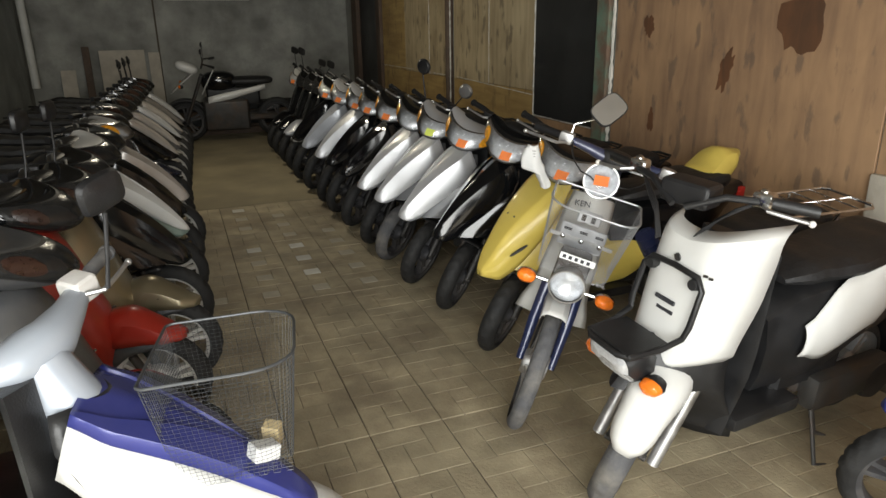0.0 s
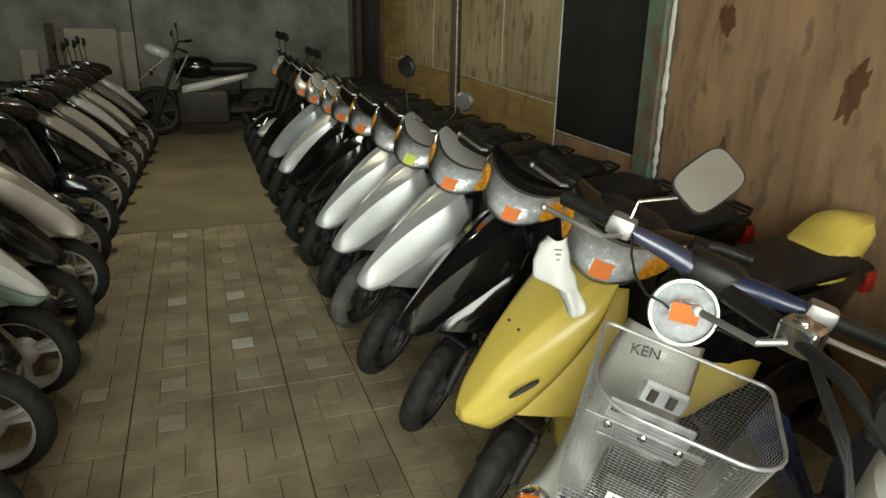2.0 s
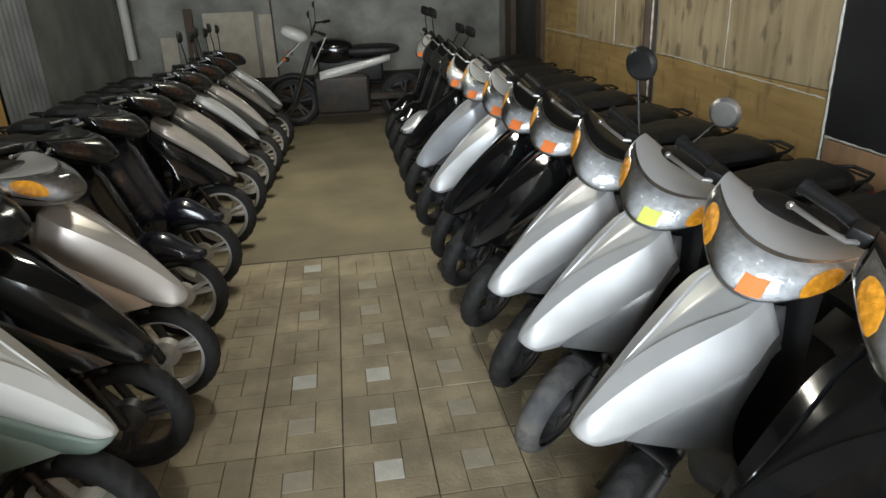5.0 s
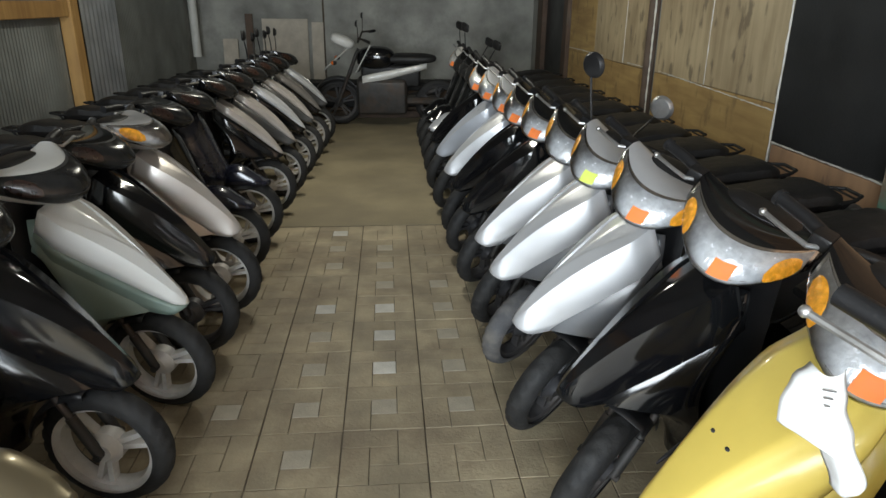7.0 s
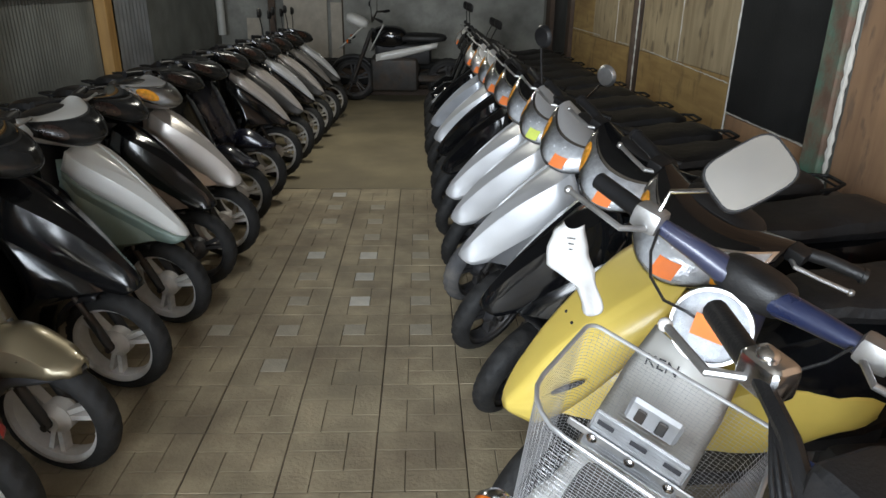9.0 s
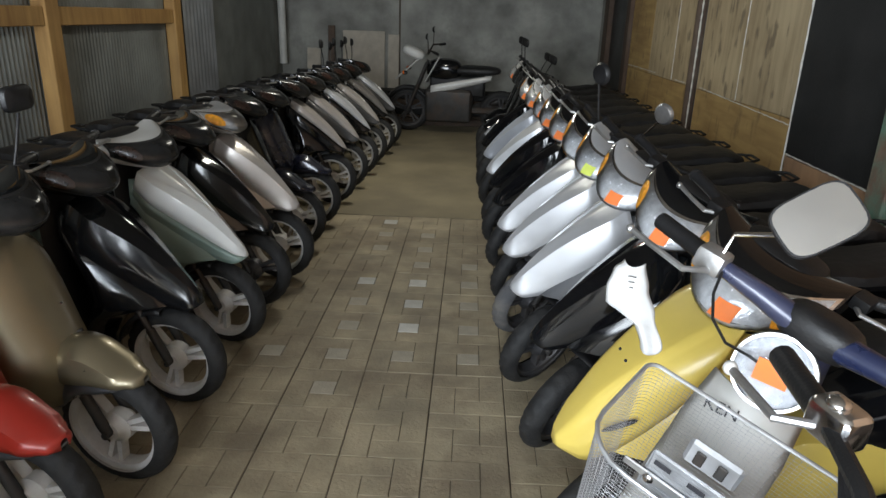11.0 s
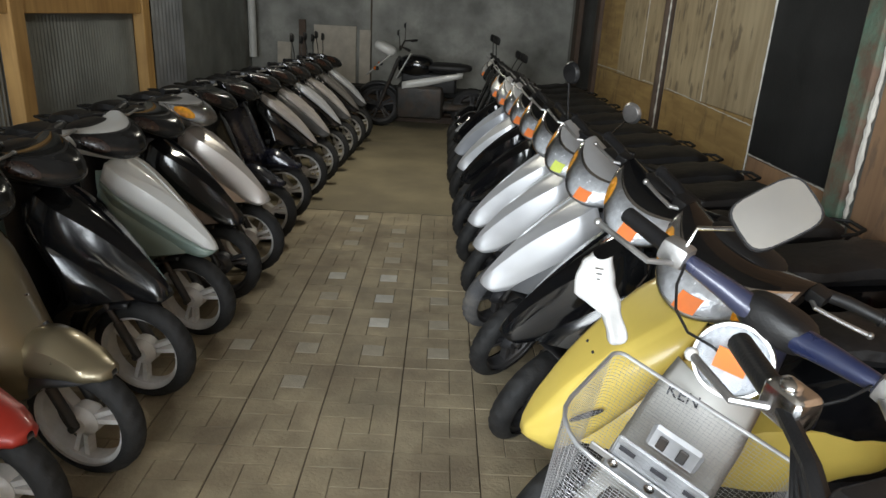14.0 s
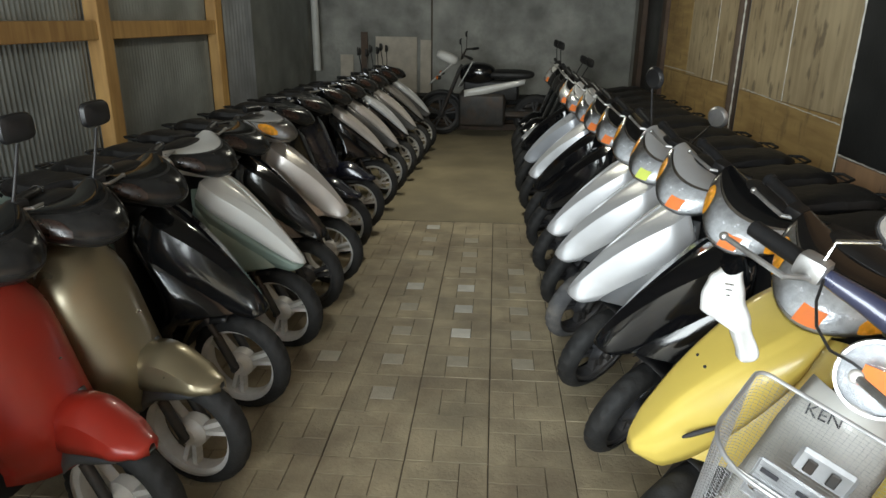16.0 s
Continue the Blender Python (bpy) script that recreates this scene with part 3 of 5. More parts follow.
def cowl(first, last, size=(0.135, 0.44, -0.28, 0.85, 0.045, 0.145, 0.415)):
    """Pointed front cowl with straight facets: a sunk wedge, a flat upper face and steep flanks; columns first to last."""
    nose_x, nose_z, top_x, top_z, w0, w1, low_z = size
    ns = 30
    rows = []
    for i in range(ns + 1):
        s = i / ns
        tip = min(1, (s + 0.004) * 11) ** 0.5
        cx = lerp(nose_x, top_x, s) - 0.012 * (1 - tip)
        cz = lerp(nose_z, top_z, s) + 0.05 * math.sin(math.pi * min(1, s * 1.02) ** 0.9)
        w = w0 * tip + (w1 - w0) * smooth01(s * 1.1) ** 0.8
        w *= 1 - 0.16 * smooth01((s - 0.82) / 0.18)
        low = lerp(nose_z, low_z, smooth01(s * 3)) - 0.02 * tip + 0.33 * max(0, s - 0.12) ** 1.1
        d = cz - low
        crease = lerp(0.42, 0.86, s ** 0.8)
        wedge = crease * 0.86 * max(0.0, (s - 0.24) / 0.76)
        row = []
        for k in range(first, last + 1):
            q = abs(k)
            sunk = 0.0
            if q <= 4:
                a = wedge * q / 4
                sunk = 0.011 * smooth01((s - 0.24) / 0.3) * (1 - 0.35 * q / 4)
            elif q <= 9:
                a = lerp(wedge + 0.02, crease, (q - 5) / 4)
            else:
                a = lerp(crease, 1, ((q - 9) / 6) ** 0.9)
            if q <= 9:
                drop = d * 0.15 * (a / crease)
            else:
                drop = d * lerp(0.15, 1.0, (q - 9) / 6)
            y = w * a * (1 - 0.08 * smooth01((q - 12) / 3))
            back = lerp(0.12, 0.34, s) * drop
            row.append((cx - back - sunk * 0.7, math.copysign(y, k) if k else 0.0, cz - drop - sunk * 0.75))
        rows.append(row)
    return grid(rows)


def lower_cowl(back_x):
    """Body below the cowl: from the wheel arch up under the cowl, cut away behind the leg space."""
    rows = []
    for i in range(16):
        z = lerp(0.20, 0.79, i / 15)
        if z < 0.405:
            xf = -math.sqrt(max(0.0001, 0.245 ** 2 - (z - 0.205) ** 2))
        else:
            xf = lerp(0.095, -0.25, (z - 0.405) / 0.385)
        bx = min(xf - 0.05, back_x + 0.115 * max(0, math.sin(math.pi * min(1, max(0, (z - 0.26) / 0.46)))))
        w = keyed(z, (0.2, 0.14), (0.42, 0.155), (0.6, 0.148), (0.79, 0.10))
        rows.append([(lerp(xf, bx, abs(u) ** 1.5), w * (1.25 * u - 0.25 * u * abs(u)), z) for u in (2 * k / 18 - 1 for k in range(19))])
    return grid(rows)


def inner_shield():
    rows = []
    for i in range(9):
        z = lerp(0.22, 0.86, i / 8)
        x = -0.335 - 0.10 * (z - 0.2)
        w = keyed(z, (0.2, 0.14), (0.5, 0.17), (0.86, 0.15))
        rows.append([(x + 0.02, -w, z), (x - 0.005, -w * 0.8, z), (x - 0.02, 0, z), (x - 0.005, w * 0.8, z), (x + 0.02, w, z), (x + 0.045, w * 0.6, z), (x + 0.045, -w * 0.6, z)])
    return grid(rows, True, None, True)


def bar_ring(t, grow, a0, a1, n):
    """Cross-section of the handlebar cover at lateral t (-1..1)."""
    q = t * t
    cx, cz = -0.322 - 0.11 * q, 0.908 + 0.045 * q
    rx, rz = (0.088 * (1 - 0.66 * q ** 1.2) + 0.006) * grow, (0.062 * (1 - 0.50 * q) + 0.004) * grow
    pts = []
    for k in range(n + 1):
        a = lerp(a0, a1, k / n)
        c, s = math.cos(a), math.sin(a)
        pts.append((cx + rx * (1.0 if c > 0 else 1.75) * math.copysign(abs(c) ** 0.85, c) - 0.75 * max(-0.35, s) * rz, 0.178 * t, cz + rz * math.copysign(abs(s) ** 0.85, s)))
    return pts


def bar_cover():
    return grid([bar_ring(lerp(-1, 1, i / 20), 1.0, 0, 2 * math.pi * 23 / 24, 23) for i in range(21)], True, None, True)


def lamp_patch(t0, t1, grow, a0, a1):
    return grid([bar_ring(lerp(t0, t1, i / 14), grow, lerp(a0, 0, 0.35 * abs(lerp(t0, t1, i / 14)) ** 2), a1, 8) for i in range(15)])


def signal_patch(s):
    """Rounded teardrop lens at the end of the headlight."""
    rows = []
    for i in range(13):
        u = 2 * i / 12 - 1
        h = 0.5 * math.sqrt(max(0.0, 1 - u * u)) + 0.01
        rows.append(bar_ring(s * lerp(0.60, 0.91, (u + 1) / 2), 1.085, -0.02 - h, -0.02 + h * 1.1, 8))
    return grid(rows)


def tag_patch(t0, t1):
    return grid([bar_ring(lerp(t0, t1, i / 3), 1.095, -0.28, 0.18, 3) for i in range(4)])


def dash():
    bm = blob(-0.47, 0, 0.962, 0.055, 0.11, 0.024, 16, 8, 0.7)
    return bm


def grip(s):
    bm = tube([(-0.475, s * 0.19, 0.972), (-0.50, s * 0.25, 0.978), (-0.53, s * 0.33, 0.975)], 0.016, 12)
    tube([(-0.527, s * 0.322, 0.975), (-0.531, s * 0.332, 0.975)], 0.019, 12, bm)
    return bm


def lever(s):
    bm = tube([(-0.455, s * 0.185, 0.965), (-0.43, s * 0.215, 0.962), (-0.45, s * 0.27, 0.958), (-0.475, s * 0.33, 0.955)], [0.007, 0.006, 0.0055, 0.006], 8)
    blob(-0.475, s * 0.332, 0.955, 0.009, 0.009, 0.009, 8, 6, 1, bm)
    return bm


def perch(s):
    return box(-0.49, -0.44, s * 0.2 - 0.022, s * 0.2 + 0.022, 0.955, 0.99, 0.008, seg=2)


def seat(x0, x1, w):
    rows = []
    n = 16
    for i in range(n + 1):
        s = i / n
        x = lerp(x0, x1, s)
        ww = w * keyed(s, (0, 0.45), (0.12, 0.75), (0.45, 1.0), (0.9, 0.92), (1, 0.5))
        top = keyed(s, (0, 0.715), (0.15, 0.755), (0.5, 0.765), (0.62, 0.785), (0.9, 0.795), (1, 0.755)) + 0.004 * math.sin(s * 40)
        low = keyed(s, (0, 0.69), (1, 0.71))
        rows.append([(x, ww * c * (1 if c * c < 0.9 else 1), lerp(low, top, h)) for c, h in ((-0.9, 0), (-1, 0.35), (-0.93, 0.75), (-0.72, 0.96), (-0.35, 1.0), (0, 1.01), (0.35, 1.0), (0.72, 0.96), (0.93, 0.75), (1, 0.35), (0.9, 0))])
    return grid(rows, True, None, True)


def rear_body(x0, x1):
    rows = []
    n = 14
    for i in range(n + 1):
        s = i / n
        x = lerp(x0, x1, s)
        w = keyed(s, (0, 0.10), (0.25, 0.145), (0.6, 0.16), (1, 0.06))
        low = keyed(s, (0, 0.30), (0.3, 0.33), (0.6, 0.44), (1, 0.62))
        top = keyed(s, (0, 0.60), (0.2, 0.69), (0.8, 0.715), (1, 0.70))
        rows.append([(x, w * c, lerp(low, top, h)) for c, h in ((-0.75, 0), (-0.95, 0.25), (-1, 0.6), (-0.8, 0.92), (-0.4, 1), (0.4, 1), (0.8, 0.92), (1, 0.6), (0.95, 0.25), (0.75, 0))])
    return grid(rows, True, None, True)


def floorboard():
    bm = box(-0.66, -0.34, -0.165, 0.165, 0.235, 0.285, 0.015, seg=2)
    box(-0.95, -0.6, -0.10, 0.10, 0.26, 0.40, 0.02, bm)
    return bm


def engine():
    bm = box(-1.22, -0.78, 0.07, 0.15, 0.16, 0.30, 0.03, seg=2)
    lathe([(0, 0.15), (0.075, 0.15), (0.085, 0.13), (0.085, 0.09)], 20, bm, "Y", (-1.15, 0, R))
    box(-0.95, -0.75, -0.08, 0.08, 0.2, 0.36, 0.02, bm)
    return bm


def muffler():
    bm = tube([(-0.8, -0.08, 0.22), (-0.95, -0.12, 0.2), (-1.0, -0.13, 0.22)], 0.014, 10)
    tube([(-0.98, -0.135, 0.22), (-1.02, -0.135, 0.225), (-1.28, -0.135, 0.28), (-1.31, -0.135, 0.285)], [0.03, 0.05, 0.05, 0.03], 16, bm)
    return bm


def rack():
    bm = tube([(-1.22, -0.085, 0.725), (-1.34, -0.09, 0.742), (-1.40, -0.05, 0.748), (-1.40, 0.05, 0.748), (-1.34, 0.09, 0.742), (-1.22, 0.085, 0.725)], 0.008, 8)
    tube([(-1.36, -0.085, 0.744), (-1.36, 0.085, 0.744)], 0.005, 6, bm)
    for s in (-1, 1):
        tube([(-1.33, s * 0.088, 0.742), (-1.29, s * 0.05, 0.66)], 0.007, 8, bm)
    return bm


def stand():
    bm = bmesh.new()
    for s in (-1, 1):
        tube([(-0.86, s * 0.06, 0.24), (-0.9, s * 0.11, 0.02), (-0.93, s * 0.14, 0.006)], 0.01, 8, bm)
    tube([(-0.88, -0.09, 0.12), (-0.88, 0.09, 0.12)], 0.008, 8, bm)
    return bm


def tail_lamp():
    return box(-1.43, -1.37, -0.07, 0.07, 0.6, 0.68, 0.015, seg=2)


def rear_fender():
    rows = []
    for i in range(9):
        a = lerp(radians(100), radians(190), i / 8)
        r = 0.245
        rows.append([(-1.15 + r * math.cos(a) * k, y, R + r * math.sin(a) * k) for y, k in ((-0.06, 0.9), (-0.055, 0.98), (0, 1.02), (0.055, 0.98), (0.06, 0.9))])
    return grid(rows)


def screw(x, y, z):
    return blob(x, y, z, 0.006, 0.006, 0.004, 8, 5)


def mirror_stem(s, lean):
    return tube([(-0.46, s * 0.185, 0.985), (-0.46, s * 0.21, 1.05), (-0.47 + lean, s * 0.25, 1.14)], 0.005, 8)


def mirror_round(s, lean):
    bm = lathe([(0.0, -0.012), (0.04, -0.01), (0.05, 0.0), (0.052, 0.006), (0.048, 0.008)], 24, None, "X")
    return bm


def mirror_glass_round():
    return lathe([(0.0, 0.0085), (0.048, 0.008)], 24, None, "X")


def mirror_box(w, h):
    t = bmesh.new()
    rows = []
    for x, k in ((-0.022, 0.55), (-0.012, 0.9), (0.0, 1.0), (0.006, 0.97)):
        rows.append([(x, w * k * math.copysign(abs(math.cos(a)) ** 0.5, math.cos(a)), h * k * math.copysign(abs(math.sin(a)) ** 0.5, math.sin(a))) for a in (2 * math.pi * i / 24 for i in range(24))])
    return grid(rows, True, t, True)


def mirror_glass_box(w, h):
    bm = bmesh.new()
    bm.faces.new([bm.verts.new((0.0068, w * 0.92 * math.copysign(abs(math.cos(a)) ** 0.5, math.cos(a)), h * 0.92 * math.copysign(abs(math.sin(a)) ** 0.5, math.sin(a)))) for a in (2 * math.pi * i / 24 for i in range(24))])
    return bm


def steer_matrix(deg):
    axis = Vector((-math.sin(radians(26)), 0, math.cos(radians(26))))
    p = Vector((-0.06, 0, 0.205))
    return Matrix.Translation(p) @ Matrix.Rotation(radians(deg), 4, axis) @ Matrix.Translation(-p)


def add_mirror(root, S, s, shape):
    """shape: round or box; the glass looks back along the scooter."""
    S = pose(0.055, 0, -0.01) @ S
    stem = part("mirror_stem", (mirror_stem, s, 0.0), CHROME if shape == "pale" else PLASTIC, root, m=S)
    head = Matrix.Translation((-0.475, s * 0.26, 1.185)) @ Matrix.Rotation(radians(180), 4, "Z")
    if shape in ("round", "pale"):
        body = part("mirror", (mirror_round, s, 0.0), PLASTIC if shape == "round" else ALLOY, root, m=S @ head)
        part("mirror_glass", (mirror_glass_round,), MIRROR, body)
    else:
        body = part("mirror", (mirror_box, 0.06, 0.042), PLASTIC, root, m=S @ head)
        part("mirror_glass", (mirror_glass_box, 0.06, 0.042), MIRROR, body)


def add_wheel(root, name, m, r, half, rim_mat, tyre_mat, spokes, wide):
    t = part(name, (tyre, r, half, True), tyre_mat, root, m=m, smooth=50)
    part("rim", (rim, r, spokes, wide), rim_mat, t)
    return t


def running_gear(root, S, rim_mat, tyre_mat=None, spokes=3, wide=0.0115):
    tyre_mat = tyre_mat or RUBBER
    add_wheel(root, "front_wheel", S @ pose(0, 0, R), R, 0.043, rim_mat, tyre_mat, spokes, wide)
    add_wheel(root, "rear_wheel", pose(-1.15, 0, RR), RR, 0.045, rim_mat, RUBBER, spokes, wide)
    part("fork", (fork, 0.052, -0.14, 0.50), STEEL, root, m=S)
    part("engine", (engine,), STEEL, root)
    part("muffler", (muffler,), STEEL, root)
    part("stand", (stand,), STEEL, root)
    part("rear_fender", (rear_fender,), PLASTIC, root, thick=0.003)


def steering_head(root, S, cover_mat, tag=None, amber=None, glass=None, lamps=True):
    S = pose(0.055, 0, -0.01) @ S
    part("handlebar_cover", (bar_cover,), cover_mat, root, m=S)
    if lamps:
        lens = part("headlight", (lamp_patch, -0.93, 0.93, 1.04, -0.9, 0.78), glass or REFLECTOR, root, "clear headlight", m=S)
        if not glass:
            part("lens", (lamp_patch, -0.94, 0.94, 1.075, -0.95, 0.83), LENS, lens)
        part("lamp_trim", (lamp_patch, -0.97, 0.97, 1.025, -1.08, 0.90), PLASTIC if glass else CHROME, root, m=S)
    for s in (-1, 1):
        if lamps:
            part("turn_signal", (signal_patch, s), amber or AMBER, root, "amber turn signal", m=S)
        part("grip", (grip, s), PLASTIC, root, m=S)
        part("brake_lever", (lever, s), ALLOY, root, "bare metal lever", m=S)
        part("lever_perch", (perch, s), PLASTIC, root, m=S)
    part("dashboard", (dash,), PLASTIC, root, m=S)
    if tag:
        part("price_tag", (tag_patch, -0.02, 0.28), tag, root, "small bright price sticker", m=S, thick=0.0)


def back_half(root, body_mat, racked=True):
    part("seat", (seat, -0.58, -1.31, 0.135), VINYL, root)
    part("rear_body", (rear_body, -0.55, -1.42), body_mat, root)
    part("floorboard", (floorboard,), PLASTIC, root)
    part("inner_shield", (inner_shield,), PLASTIC, root)
    part("tail_lamp", (tail_lamp,), RED_LENS, root)
    if racked:
        part("rear_rack", (rack,), BLACK_METAL, root)


def inner_fender():
    rows = []
    for i in range(11):
        a = lerp(radians(92), radians(165), i / 10)
        r = 0.222
        rows.append([(r * math.cos(a) * k, y, R + r * math.sin(a) * k) for y, k in ((-0.065, 0.92), (-0.055, 0.985), (0, 1.0), (0.055, 0.985), (0.065, 0.92))])
    return grid(rows)


def pointed_scooter(m, steer, label, upper, lower, cover, rims, tag=None, mirrors=(), tyres=None, group="", body=None, dull=False, flank=None):
    root = thing("scooter", m, label, "scooter", group)
    S = steer_matrix(steer)
    running_gear(root, S, rims, tyres)
    part("inner_fender", (inner_fender,), PLASTIC, root, m=S, thick=0.003)
    if flank:
        split = 12 if flank == "green" else 11
        c = part("front_cowl", (cowl, -split, split), PAINTS[upper], root, thick=0.003)
        for ends in ((split, 15), (-15, -split)):
            part("side_panel", (cowl, *ends), PAINTS[flank], root, thick=0.003)
    else:
        c = part("front_cowl", (cowl, -15, 15), PAINTS[upper], root, thick=0.003)
    for y in (-0.028, 0.028):
        part("screw", (screw, -0.015, y, 0.598), CHROME, c)
    part("lower_cowl", (lower_cowl, -0.335), PAINTS[lower], root, thick=0.003)
    # dull heads take the lenses that carry shade in their colour
    steering_head(root, S, PAINTS[cover], tag, AMBER_SHADED if dull else None, LAMP_SHADED if dull else None)
    back_half(root, PAINTS[body or lower])
    for s, shape in mirrors:
        add_mirror(root, S, s, shape)
    return root


def front_fender():
    """Rounded drop-shaped mudguard over the front wheel."""
    rows = []
    n = 18
    for i in range(n + 1):
        s = i / n
        a = lerp(radians(8), radians(150), s)
        r = 0.235 + 0.05 * math.sin(math.pi * s)
        w = 0.02 + 0.068 * math.sin(math.pi * (0.12 + 0.82 * s)) ** 0.7
        rows.append([(r * math.cos(a) * (1 - 0.30 * (abs(u) ** 2.4)), w * math.sin(u * math.pi / 2), R + r * math.sin(a) * (1 - 0.30 * (abs(u) ** 2.4))) for u in (2 * k / 12 - 1 for k in range(13))])
    return grid(rows)


def beak_fender(skirt):
    """Beak-shaped mudguard cap, or the skirt below it."""
    rows = []
    n = 16
    for i in range(n + 1):
        s = i / n
        x = lerp(-0.18, 0.135, s)
        w = keyed(s, (0, 0.06), (0.3, 0.088), (0.75, 0.074), (0.93, 0.045), (1, 0.014))
        top = keyed(s, (0, 0.50), (0.35, 0.515), (1, 0.415))
        low = keyed(s, (0, 0.385), (0.5, 0.395), (1, 0.385))
        if skirt:
            w, top, low = w * 0.93, low + 0.01, keyed(s, (0, 0.27), (0.45, 0.36), (1, 0.39))
        rows.append([(x, w * c, lerp(low, top, h)) for c, h in ((-0.98, 0), (-1, 0.3), (-0.88, 0.7), (-0.5, 0.95), (0, 1), (0.5, 0.95), (0.88, 0.7), (1, 0.3), (0.98, 0))])
    return grid(rows)


def apron():
    """Tall rounded leg shield."""
    rows = []
    for i in range(15):
        s = i / 14
        z = lerp(0.30, 0.86, s)
        x = -0.045 - 0.23 * s - 0.30 * max(0, 0.25 - s)
        w = keyed(s, (0, 0.10), (0.3, 0.165), (0.75, 0.185), (1, 0.12))
        row = []
        for k in range(17):
            u = 2 * k / 16 - 1
            row.append((x - 0.17 * abs(u) ** 2.2 - (0.03 * (s - 0.9) / 0.1 if s > 0.9 else 0), w * math.sin(u * math.pi / 2), z - 0.04 * u * u))
        rows.append(row)
    return grid(rows)


def rounded_scooter(m, steer, label, color, fender, rims, cover="black", mirrors=(), group="", tag=None):
    root = thing("scooter", m, label, "scooter", group)
    S = steer_matrix(steer)
    running_gear(root, S, rims)
    part("front_fender", (beak_fender, False), PAINTS[fender], root, m=S, thick=0.003)
    part("fender_skirt", (beak_fender, True), PAINTS["grey"] if fender in ("red", "champagne") else PLASTIC, root, m=S, thick=0.003)
    part("inner_fender", (inner_fender,), PLASTIC, root, m=S, thick=0.003)
    a = part("front_apron", (apron,), PAINTS[color], root, thick=0.004)
    part("screw", (screw, -0.165, 0.02, 0.6), CHROME, a)
    # heads without a tag take the lenses coloured as if in shade
    steering_head(root, S, PAINTS[cover], tag, AMBER_SHADED if not tag else None, LAMP_SHADED if not tag else None)
    back_half(root, PAINTS[color])
    for s, shape in mirrors:
        add_mirror(root, S, s, shape)
    return root


def park(x, y, heading, lean=5):
    """Pose of a scooter with its front wheel at x, y, leaning to its left on the stand."""
    return pose(x, y, 0, 0, 0, heading) @ pose(0, 0, 0.0, -lean)


# ---- right row ----
RIGHT = "scooters along the plywood wall"
ALL_R = (
    (3.72, "black", "black", "black", ALLOY_DARK, ORANGE_TAG, (), "glossy black scooter with a pointed nose and orange price sticker"),
    (4.19, "silver", "grey", "silver", ALLOY_DARK, ORANGE_TAG, (), "silver scooter with a creased pointed nose and clear headlight"),
    (4.64, "silver", "grey", "silver", ALLOY_DARK, YELLOW_TAG, ((-1, "round"),), "silver scooter with yellow sticker and a dark round mirror"),
    (5.02, "silver", "grey", "black", ALLOY_DARK, None, ((1, "pale"),), "silver scooter with black handlebar cover and pale round mirror"),
    (5.52, "black", "black", "black", ALLOY_DARK, ORANGE_TAG, (), "black scooter with orange price sticker on its headlight"),
    (5.98, "black", "black", "black", ALLOY_DARK, ORANGE_TAG, (), "black scooter with white mark on its nose"),
    (6.38, "silver", "grey", "silver", ALLOY_DARK, ORANGE_TAG, (), "silver scooter parked between black ones"),
    (6.95, "grey_blue", "grey", "silver", ALLOY_DARK, ORANGE_TAG, (), "grey-blue metallic scooter with a pointed nose"),
    (7.45, "black", "black", "black", ALLOY_DARK, ORANGE_TAG, (), "black scooter standing in the dark end of the row"),
)
for n, (y, up, low, cov, rims, tag, mirr, label) in enumerate(ALL_R):
    pointed_scooter(park((0.475 if n == 0 else 0.44) - 0.012 * n, y + (0.04, 0.02, 0.045, 0.07)[min(n, 3)], 183 - 1.0 * (n % 3), 3.5), 44 - 2 * (n % 3), label, up, low, cov, rims, tag, mirr, OLD_RUBBER if n == 2 else None, RIGHT)


def smooth_cowl():
    """Bulky rounded nose with a soft raised middle and a lip under its vents."""
    rows = []
    for i in range(33):
        s = i / 32
        tip = min(1, (s + 0.003) * 7) ** 0.5
        cx = lerp(0.135, -0.30, s) - 0.02 * (1 - tip)
        cz = lerp(0.415, 0.875, s) + 0.062 * math.sin(math.pi * min(1, s) ** 0.85)
        w = 0.062 * tip + 0.103 * smooth01(s * 1.25) ** 0.9
        w *= 1 - 0.20 * smooth01((s - 0.75) / 0.25)
        low = lerp(0.40, 0.37, smooth01(s * 3)) + 0.60 * max(0, s - 0.14) ** 1.15
        d = cz - low
        row = []
        for k in range(33):
            u = 2 * k / 32 - 1
            q = abs(u)
            drop = d * (0.10 * q ** 1.5 + 0.90 * max(0, (q - 0.30) / 0.70) ** 2.1)
            out = 0.010 * smooth01((0.46 - q) / 0.10) * smooth01((s - 0.12) / 0.2)
            groove = 0.012 * math.exp(-((q - 0.72) / 0.05) ** 2) * smooth01((s - 0.02) / 0.08) * smooth01((0.34 - s) / 0.08)
            y = w * math.sin(min(1, q * 1.06) * math.pi / 2) ** 0.92 * (1 - 0.10 * smooth01((q - 0.82) / 0.18))
            row.append((cx - 0.22 * drop + 0.5 * out - groove, math.copysign(y, u), cz - drop + 0.7 * out - 0.3 * groove))
        rows.append(row)
    return grid(rows)


